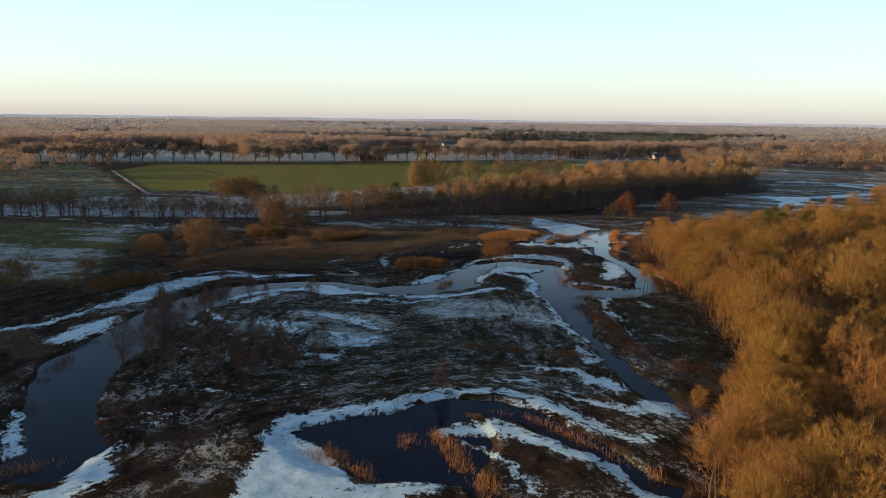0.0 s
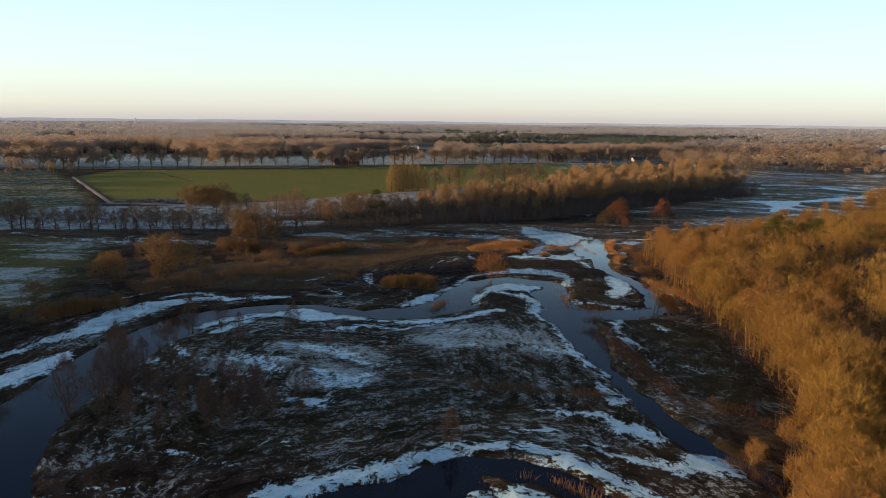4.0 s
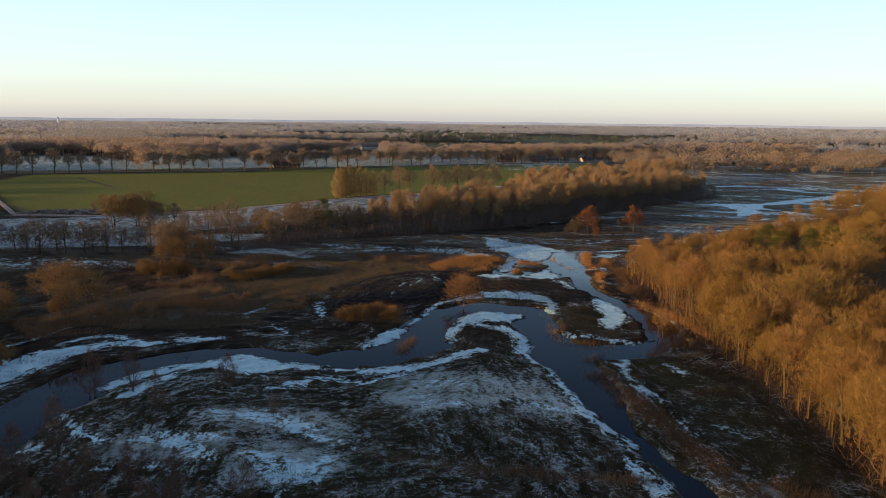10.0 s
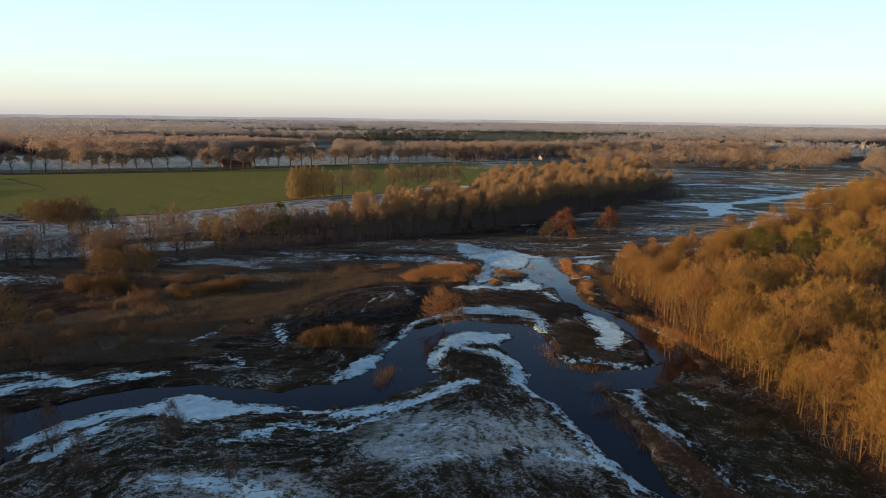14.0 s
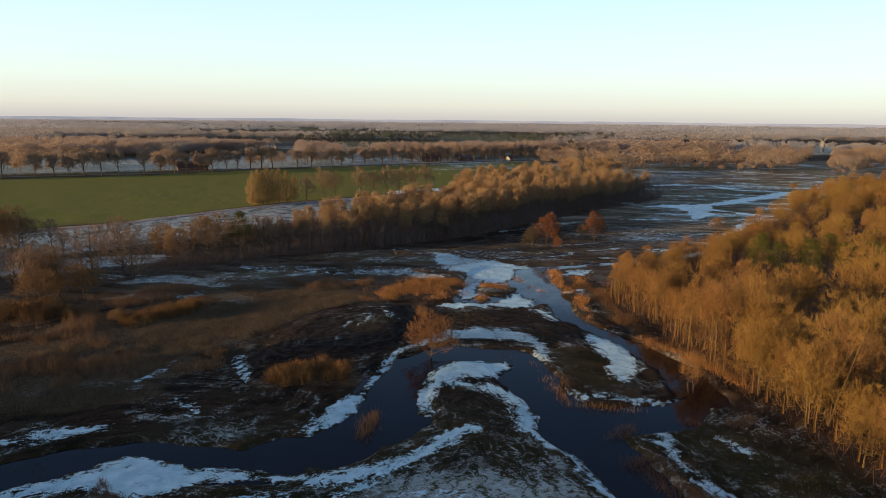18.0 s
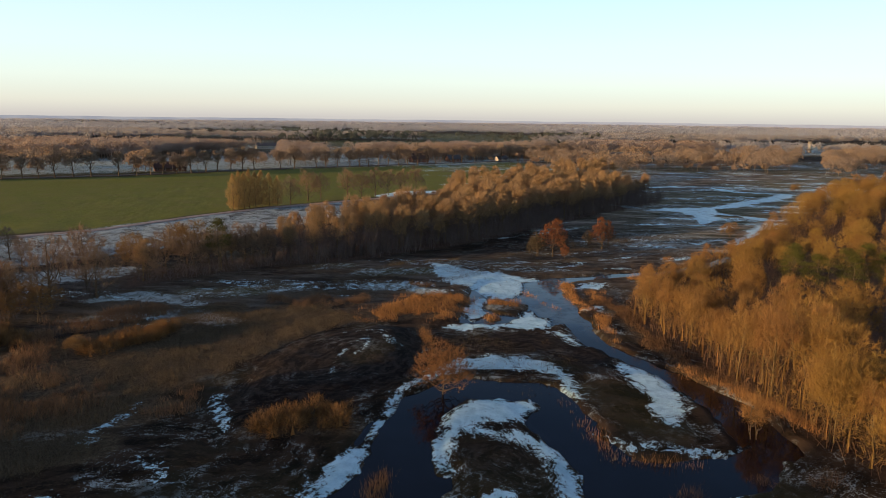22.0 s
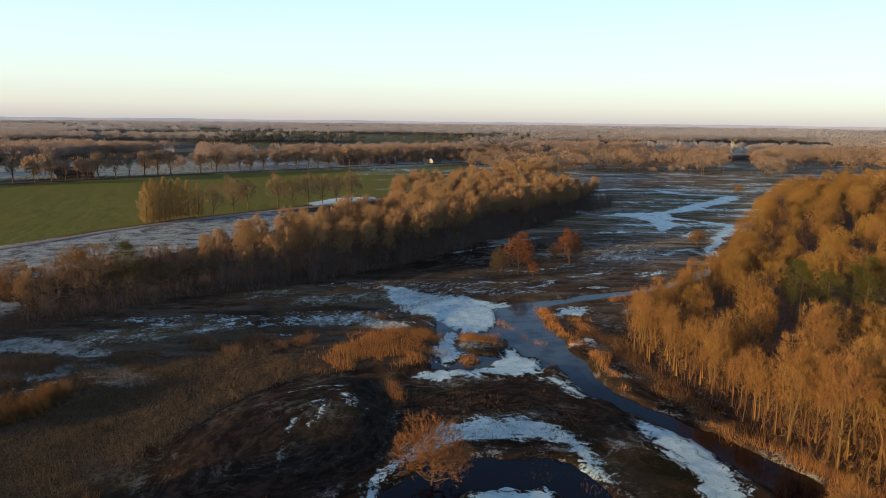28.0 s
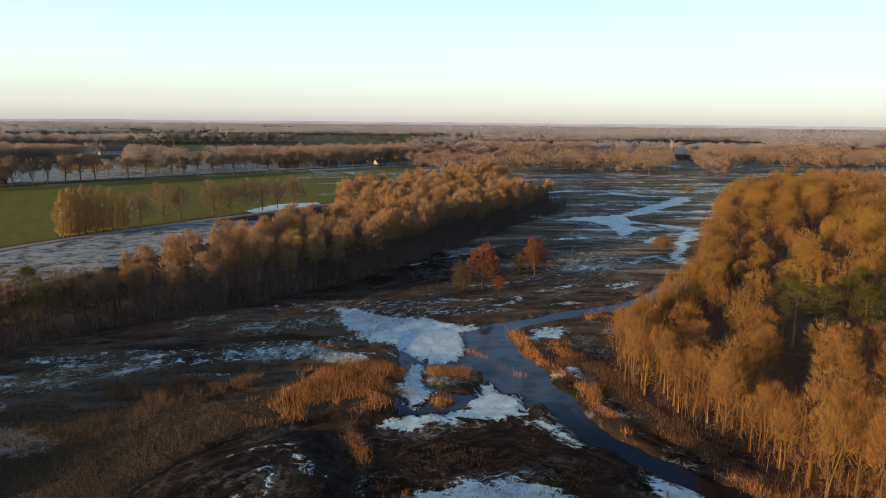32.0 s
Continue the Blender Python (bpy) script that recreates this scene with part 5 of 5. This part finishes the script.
# ---------------------------------------------------------------- reeds, sedge and brush
def blades(rng, strokes, per_m2, tall, width, lean=0.25, lumps_of=0.0):
    out = []
    for s in strokes:
        for (x0, y0, w0), (x1, y1, w1) in zip(s, s[1:]):
            area = math.hypot(x1 - x0, y1 - y0) * (w0 + w1)
            n = int(area * per_m2)
            k, o = rng.uniform(0, 1, n), rng.uniform(-1, 1, n)
            dx, dy = x1 - x0, y1 - y0
            ln = math.hypot(dx, dy) + 1e-6
            w = (w0 + (w1 - w0) * k) * o * (0.7 + 0.6 * rng.random(n))
            x, y = x0 + dx * k - dy / ln * w, y0 + dy * k + dx / ln * w
            x, y = x + rng.normal(0, 0.5, n), y + rng.normal(0, 0.5, n)
            f = fbm(x, y, 4.0, 77, 3)
            ok = (f > lumps_of + 0.30 + 0.28 * o * o) & (area_reach(x, y, [PEAT_MOUND]) > 0.3)
            x, y, f = x[ok], y[ok], f[ok]
            z = np.maximum(height_at(x, y), -0.5)
            h = tall * rng.uniform(0.45, 1.25, len(x)) * (0.1 + 1.7 * f)
            a = rng.uniform(0, math.pi, len(x))
            sx, sy = np.cos(a) * width, np.sin(a) * width
            tx, ty = rng.normal(0, lean, len(x)) * h, rng.normal(0, lean, len(x)) * h
            out.append(np.stack([np.stack([x - sx, y - sy, z - 0.1], 1), np.stack([x + sx, y + sy, z - 0.1], 1), np.stack([x + tx, y + ty, z + h], 1)], 1))
    return np.concatenate(out)


def stuff(name, tris, mat, label, category):
    return tagged(new(name, soup(name, tris, mat)), label, category, kind="stuff")


stuff("reed_bed", blades(rng, REED_BEDS, 46, 0.95, 0.020, 0.3, 0.04), M_REED, "tall dry reeds glowing orange along the water", "reeds")
stuff("sedge", blades(rng, SEDGE_BEDS, 44, 0.62, 0.022, 0.5), M_SEDGE, "matted tan sedge, withered grass and shade-toned reeds of the marsh", "sedge")
stuff("sedge_field", blades(rng, SEDGE_FIELD, 60, 0.42, 0.022, 0.5, -0.22), M_SEDGE, "smooth tan field of withered sedge", "sedge")
stuff("brushwood", blades(rng, BRUSH_BEDS, 38, 0.85, 0.020, 0.5, 0.06), M_SAPLING, "brown tangled brush along the stream bank", "brush")
scrub_spots = []
for s in BUSHES:
    for (x0, y0, w0), (x1, y1, w1) in zip(s, s[1:]):
        for _ in range(int(math.hypot(x1 - x0, y1 - y0) * (w0 + w1) * 0.75) + 4):
            k, o = rng.random(), rng.normal(0, 0.6)
            n = math.hypot(x1 - x0, y1 - y0)
            w = (w0 + (w1 - w0) * k) * o
            scrub_spots.append((x0 + (x1 - x0) * k - (y1 - y0) / n * w, y0 + (y1 - y0) * k + (x1 - x0) / n * w, rng.uniform(0.5, 1.2)))
stuff("golden_scrub", clump_trees(rng, scrub_spots, 170, 0.75, 0.022, 1.25, 2.7, 0.45, 0.7, 0.12, 0.5), M_SCRUB, "sunlit orange willow scrub in the marsh", "scrub")
stuff("marsh_scrub", blades(rng, [[(-68, 150, 7), (-50, 164, 9), (-34, 176, 6)], [(-52, 182, 8), (-44, 202, 8), (-30, 216, 6)], [(-10, 215, 5), (10, 214, 4)], [(-24, 163, 4), (-20, 172, 3)], [(-2, 99, 0.8), (4, 96.7, 0.9), (11, 94.3, 1.0), (18, 93, 0.9), (25, 91.3, 0.8)]], 34, 1.15, 0.028, 0.45, 0.08), M_STALK, "low red-brown scrub and withered stalks of the marsh", "scrub")
thicket = []
for s in UNDER:
    for (x0, y0, w0), (x1, y1, w1) in zip(s, s[1:]):
        for _ in range(int(math.hypot(x1 - x0, y1 - y0) * w0 * 0.8)):
            k, o = rng.random(), rng.uniform(-1, 2.2)
            ln = math.hypot(x1 - x0, y1 - y0)
            x, y = x0 + (x1 - x0) * k - (y1 - y0) / ln * o * w0, y0 + (y1 - y0) * k + (x1 - x0) / ln * o * w0
            tall = rng.uniform(1.4, 6.5) * (0.45 if x < -5 else 1.0)
            foot = np.array([x, y, 0.0]) + rng.normal(0, 0.5, (9, 3)) * np.array([1, 1, 0])
            stems = sprays(rng, foot, np.tile([0, 0, 1.0], (9, 1)), tall, 0.04, 1, 0.25)
            tips = stems[:, 2] * 0.75 + foot * 0.25
            thicket += [stems, sprays(rng, tips, np.tile([0, 0, 0.8], (9, 1)), tall * 0.35, 0.03, 4, 0.6)]
stuff("undergrowth", np.concatenate(thicket), M_FOOT, "dark bare undergrowth at the foot of the tree belt", "undergrowth")
belt_brush = scatter(rng, 900, lambda x, y: in_belt(x, y) and x > -14 and rng.random() < min(1, (x + 20) / 30), -16, 166, 240, 430, 2.7)
stuff("belt_understorey", clump_trees(rng, belt_brush, 130, 1.2, 0.055, 2.4, 9.0, 0.7), M_UNDER, "dense dark understorey of hazel and thorn inside the tree belt", "undergrowth")
TUFTS = [[(-75, 110, 15), (-40, 150, 14), (-30, 180, 14), (-20, 215, 12)], [(-30, 75, 16), (0, 90, 22), (15, 110, 14)], [(5, 180, 14), (20, 185, 10), (36, 160, 8)], [(0, 225, 10), (60, 240, 12), (110, 280, 14)], [(40, 125, 5), (43, 95, 7)]]
stuff("grass_tufts", blades(rng, TUFTS, 10, 0.22, 0.05, 0.5, 0.12), M_TUFT, "dark frozen grass tufts and rushes of the bog", "grass")
wood_brush = []
for x, y in scatter(rng, 1700, lambda x, y: -1.0 < x - float(wood_edge(y)) < 45 and y < 300 and rng.random() < math.exp(-max(0, x - float(wood_edge(y))) / 14), 24, 200, 22, 300, 1.9):
    tall = rng.uniform(1.5, 6.5)
    foot = np.array([x, y, -0.2]) + rng.normal(0, 0.5, (7, 3)) * np.array([1, 1, 0])
    stems = sprays(rng, foot, np.tile([0, 0, 1.0], (7, 1)), tall, 0.03, 1, 0.3)
    tips = stems[:, 2] * 0.7 + foot * 0.3
    wood_brush += [stems, sprays(rng, tips, np.tile([0, 0, 0.8], (7, 1)), tall * 0.4, 0.02, 5, 0.6)]
young = scatter(rng, 420, lambda x, y: 0.5 < x - float(wood_edge(y)) < 16, 24, 150, 24, 262, 2.0)
stuff("young_trees_of_the_wood", clump_trees(rng, [(x, y, 0.7 + 0.5 * rng.random()) for x, y in young], 150, 0.8, 0.03, 1.7, 7.0, 0.5, 0.6, 0.3, 0.7), M_WOOD_FAR, "young golden-brown leafless trees filling the wood's edge", "undergrowth")
stuff("wood_understorey", np.concatenate(wood_brush), M_SAPLING, "brown leafless saplings under the wood's edge", "undergrowth")


# ---------------------------------------------------------------- far country
HOUSES_AT = [(116, 655), (150, 664), (196, 668), (302, 640), (326, 646), (395, 640)]


def far_trees(y0, y1, n, tris, radius, height, seed, tuft):
    r = np.random.default_rng(seed)
    d = np.sqrt(r.uniform(y0 ** 2, y1 ** 2, n * 4))
    a = r.uniform(radians(-40), radians(63), n * 4)
    x, y = d * np.sin(a), d * np.cos(a)
    ok = (far_cover(x, y) > r.uniform(0.15, 0.9, len(x))) & (y - line_y(x, ROAD) > np.where(x > 0, 22, 150) + 60 * smooth(0.42, 0.6, fbm(x, y, 150, 12, 2)))
    ok &= (np.abs(0.727 * (x + 9) - 0.687 * (y - 90)) > 13) | (y > 812)
    for hx, hy in HOUSES_AT:
        ok &= ~((np.abs(x - hx) < 20) & (y < hy + 12) & (y > hy - 60))
    spots = list(zip(x[ok], y[ok]))[:n]
    return dome_trees(r, spots, tris, radius, height, 0.6, tuft)


stuff("woods_beyond_the_road", far_trees(560, 920, 3300, 230, 5.8, 14, 1, 0.95), M_FAR, "leafless brown woods and hedgerows beyond the road, paled in colour for haze", "woods")
stuff("woods_of_the_plain", far_trees(900, 1650, 5600, 90, 6.4, 12, 4, 1.6), M_PLAIN, "leafless woods of the wide plain, haze put into their colour", "woods")
stuff("distant_woods", far_trees(1600, 2900, 8000, 46, 9.0, 12, 2, 2.6), M_DISTANT, "distant winter woods, greyed in colour for haze", "woods")
stuff("horizon_woods", far_trees(2850, 4850, 9000, 24, 16, 10, 3, 4.2), M_HORIZON, "woods at the horizon with haze painted into their colour", "woods")
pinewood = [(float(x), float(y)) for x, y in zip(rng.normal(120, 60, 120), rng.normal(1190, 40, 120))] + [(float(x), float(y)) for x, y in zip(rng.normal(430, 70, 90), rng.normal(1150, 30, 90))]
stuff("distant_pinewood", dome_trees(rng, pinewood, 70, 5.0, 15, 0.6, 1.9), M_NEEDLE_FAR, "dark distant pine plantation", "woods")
side = scatter(rng, 1000, lambda x, y: y > 470 + 60 * math.sin(x / 60) ** 2 and x > 205 and (y > 610 or far_cover(np.array([x]), np.array([y]))[0] > 0.3), 205, 800, 470, 700, 7)
side += [(float(x), float(y)) for x, y in zip(rng.uniform(260, 520, 90), rng.uniform(560, 600, 90))]
side += [(float(x), float(y)) for x, y in zip(rng.uniform(-110, -50, 16), rng.uniform(558, 572, 16))]
side += [(float(x), float(y)) for x, y in zip(rng.uniform(90, 190, 24), rng.uniform(640, 690, 24))]
side += [(float(x), float(y)) for x, y in zip(rng.uniform(-420, -240, 150), rng.uniform(300, 470, 150)) if x < -250]
side += [(float(x), float(line_y(x, ROAD) + d)) for x, d in zip(rng.uniform(-460, -150, 210), rng.uniform(22, 95, 210)) if fbm(np.array([x]), np.array([d]), 80, 91, 2)[0] > 0.36]
side += [(float(x), float(line_y(x, ROAD) + d)) for x, d in zip(rng.uniform(-40, 300, 130), rng.uniform(20, 60, 130))]
side = [(x, y) for x, y in side if abs(0.727 * (x + 9) - 0.687 * (y - 90)) > 11 and not any(abs(x - hx) < 14 and hy - 50 < y < hy + 8 for hx, hy in HOUSES_AT)]
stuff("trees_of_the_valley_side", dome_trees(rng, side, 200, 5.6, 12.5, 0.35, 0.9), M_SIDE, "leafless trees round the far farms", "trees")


def glowing_far_land():
    """The last low land at the horizon, a strip whose glow stands for haze."""
    m, t, b = material("glowing_far_land")
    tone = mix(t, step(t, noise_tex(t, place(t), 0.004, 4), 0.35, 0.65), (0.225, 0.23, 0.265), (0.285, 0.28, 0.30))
    # Emission paints the distance haze; the land itself is no light source.
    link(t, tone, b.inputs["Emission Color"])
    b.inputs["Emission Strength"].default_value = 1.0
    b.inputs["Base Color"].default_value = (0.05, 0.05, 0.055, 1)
    verts, faces = [], []
    for i in range(721):
        a = radians(-90 + 180 * i / 720)
        top = 25 + 1.2 * math.sin(i * 0.11) + 0.9 * math.sin(i * 0.37 + 1) + rng.uniform(-0.5, 0.5)
        x, y = 4880 * math.sin(a), 4880 * math.cos(a)
        verts += [(x, y, -2), (x, y, top), (x * 1.02, y * 1.02, top), (x * 1.02, y * 1.02, -2)]
    for i in range(720):
        for k in range(3):
            j = 4 * i + k
            faces.append((j, j + 4, j + 5, j + 1))
    tagged(new("backdrop", mesh_from("backdrop", verts, faces, m)), "low land along the far horizon, a strip that glows in place of haze", "backdrop", kind="structure")


glowing_far_land()


# ---------------------------------------------------------------- buildings
def box(bm, x0, x1, y0, y1, z0, z1):
    m = Matrix.Translation(((x0 + x1) / 2, (y0 + y1) / 2, (z0 + z1) / 2)) @ Matrix.Diagonal((x1 - x0, y1 - y0, z1 - z0, 1))
    bmesh.ops.create_cube(bm, size=1, matrix=m)


def farmhouse(x, y, turn, length, width, wall_h, roof_h, wall, roof, label):
    root = new("farmhouse")
    root.matrix_world = pose(x, y, float(height_at(x, y)), 0, 0, turn)
    bm = bmesh.new()
    box(bm, -length / 2, length / 2, -width / 2, width / 2, -0.5, wall_h)
    for sx in (-1, 1):
        vs = [bm.verts.new((sx * (length / 2 - 0.02), k * width / 2, wall_h)) for k in (-1, 1)] + [bm.verts.new((sx * (length / 2 - 0.02), 0, wall_h + roof_h))]
        bm.faces.new(vs)
    bm_part("wall", bm, wall, root)
    bm = bmesh.new()
    e, lo = 0.6, wall_h - roof_h * 0.12
    for s in (-1, 1):
        a = [bm.verts.new(v) for v in ((-length / 2 - e, s * (width / 2 + e), lo), (length / 2 + e, s * (width / 2 + e), lo), (length / 2 + e, 0, wall_h + roof_h), (-length / 2 - e, 0, wall_h + roof_h))]
        b = [bm.verts.new(v.co + Vector((0, 0, 0.25))) for v in a]
        for f in (a, b[::-1]):
            bm.faces.new(f)
        for i in range(4):
            bm.faces.new((a[i], a[(i + 1) % 4], b[(i + 1) % 4], b[i]))
    roof_ob = bm_part("roof", bm, roof, root)
    bm = bmesh.new()
    box(bm, length * 0.2, length * 0.2 + 0.9, -0.45, 0.45, wall_h + roof_h - 0.6, wall_h + roof_h + 1.2)
    bm_part("chimney", bm, M_BRICK, roof_ob)
    for i in range(max(2, int(length // 4))):
        bm = bmesh.new()
        cx = -length / 2 + 2 + i * (length - 4) / max(1, int(length // 4) - 1)
        box(bm, cx - 0.6, cx + 0.6, -width / 2 - 0.08, -width / 2 + 0.1, 1.0, 2.3)
        win = bm_part("window", bm, M_WHITE, root)
        bm = bmesh.new()
        box(bm, cx - 0.48, cx + 0.48, -width / 2 - 0.10, -width / 2 - 0.084, 1.12, 2.18)
        bm_part("pane", bm, M_GLASS, win)
    return tagged(root, label, "house", "farms of the valley")


farmhouse(-76, 574, 14, 20, 10, 2.4, 3.8, M_BRICK, M_TILE, "long brick farmhouse with a broad tiled roof behind hedges")
farmhouse(116, 655, 12, 15, 9, 3.2, 4.5, M_BRICK, M_TILE, "brick house with a red tiled roof at the road")
farmhouse(150, 664, 12, 13, 8, 2.6, 3.2, M_BRICK, M_SLATE, "low brick house with a dark roof at the road")
farmhouse(196, 668, 15, 10, 6, 2.4, 2.2, M_PLASTER, M_SLATE, "low pale house beside the road avenue")
farmhouse(302, 640, -20, 20, 10, 3.2, 6.0, M_BRICK, M_SLATE, "brick farm with a steep dark roof beyond the meadows")
farmhouse(326, 646, 70, 14, 9, 3.0, 5.5, M_BRICK, M_TILE, "brick house with a gable towards the meadows")
farmhouse(395, 640, 60, 14, 9, 3.0, 6.0, M_BRICK, M_SLATE, "gabled brick farm with a dark steep roof")
farmhouse(452, 424, 20, 12, 7, 2.4, 2.6, M_TIMBER, M_THATCH, "low timber shed behind the wood")
farmhouse(-10, 905, 10, 30, 12, 4.0, 3.0, M_PLASTER, M_SLATE, "long grey farm barn among far trees")
farmhouse(-330, 1820, 5, 34, 14, 4.0, 3.0, M_WHITE, M_WHITE, "far white barn on the plain")
farmhouse(-285, 1835, 5, 26, 14, 4.0, 3.0, M_WHITE, M_WHITE, "far white barn on the plain")


def windmill(x, y):
    root = new("windmill")
    root.matrix_world = pose(x, y, 0, 0, 0, -40) @ Matrix.Scale(0.85, 4)
    bm = bmesh.new()
    bmesh.ops.create_cone(bm, cap_ends=True, segments=8, radius1=3.4, radius2=1.9, depth=15, matrix=Matrix.Translation((0, 0, 7.5)))
    bm_part("tower", bm, M_PLASTER, root, "pale sunlit mill tower")
    bm = bmesh.new()
    bmesh.ops.create_uvsphere(bm, u_segments=12, v_segments=6, radius=2.7, matrix=Matrix.Translation((0, 0, 15.2)) @ Matrix.Diagonal((1, 1.2, 0.9, 1)))
    bm_part("cap", bm, M_THATCH, root)
    bm = bmesh.new()
    bmesh.ops.create_cone(bm, cap_ends=True, segments=12, radius1=6, radius2=6, depth=0.3, matrix=Matrix.Translation((0, 0, 5)))
    bm_part("gallery", bm, M_TIMBER, root)
    for k in range(4):
        bm = bmesh.new()
        turn = Matrix.Translation((0, -3.6, 15.4)) @ Matrix.Rotation(radians(35 + 90 * k), 4, "Y")
        box(bm, -0.28, 0.28, -0.2, 0.2, 0, 9.5)
        for q in range(8):
            box(bm, 0.2, 1.7, -0.05, 0.05, 1.6 + q, 1.75 + q)
        box(bm, 1.65, 1.75, -0.05, 0.05, 1.5, 9.0)
        bm.transform(turn)
        bm_part("sail", bm, M_PLASTER, root)
    return tagged(root, "old tower windmill with four lattice sails", "windmill")


windmill(658, 806)


def silo(x, y, h):
    root = new("silo")
    root.matrix_world = pose(x, y, 0)
    bm = bmesh.new()
    bmesh.ops.create_cone(bm, cap_ends=True, segments=16, radius1=2.6, radius2=2.4, depth=h, matrix=Matrix.Translation((0, 0, h / 2)))
    bm_part("tank", bm, M_WHITE, root)
    bm = bmesh.new()
    bmesh.ops.create_cone(bm, cap_ends=True, segments=16, radius1=2.5, radius2=0.5, depth=3, matrix=Matrix.Translation((0, 0, h + 1.5)))
    bm_part("cap", bm, M_SLATE, root)
    return tagged(root, "tall white silo far on the plain", "silo")


silo(-1180, 2700, 30)

# heap of earth and rubble beside the lane
heap = []
for i in range(700):
    x, y = rng.uniform(-146, -102), rng.uniform(304, 313)
    k = max(0.0, 1 - ((x + 128) / 20) ** 2) * max(0.0, 1 - ((y - 308) / 5) ** 2)
    c = np.array([x, y, rng.uniform(0, 1.6) * k])
    heap.append(c + rng.normal(0, 0.7, (3, 3, 3)) * np.array([1, 1, 0.5]))
stuff("rubble_heap", np.concatenate(heap), plain("rubble", (0.10, 0.07, 0.05), (0.42, 0.40, 0.38), 0.9, 0.6, 0.2), "heap of frosted earth and rubble by the lane", "heap")
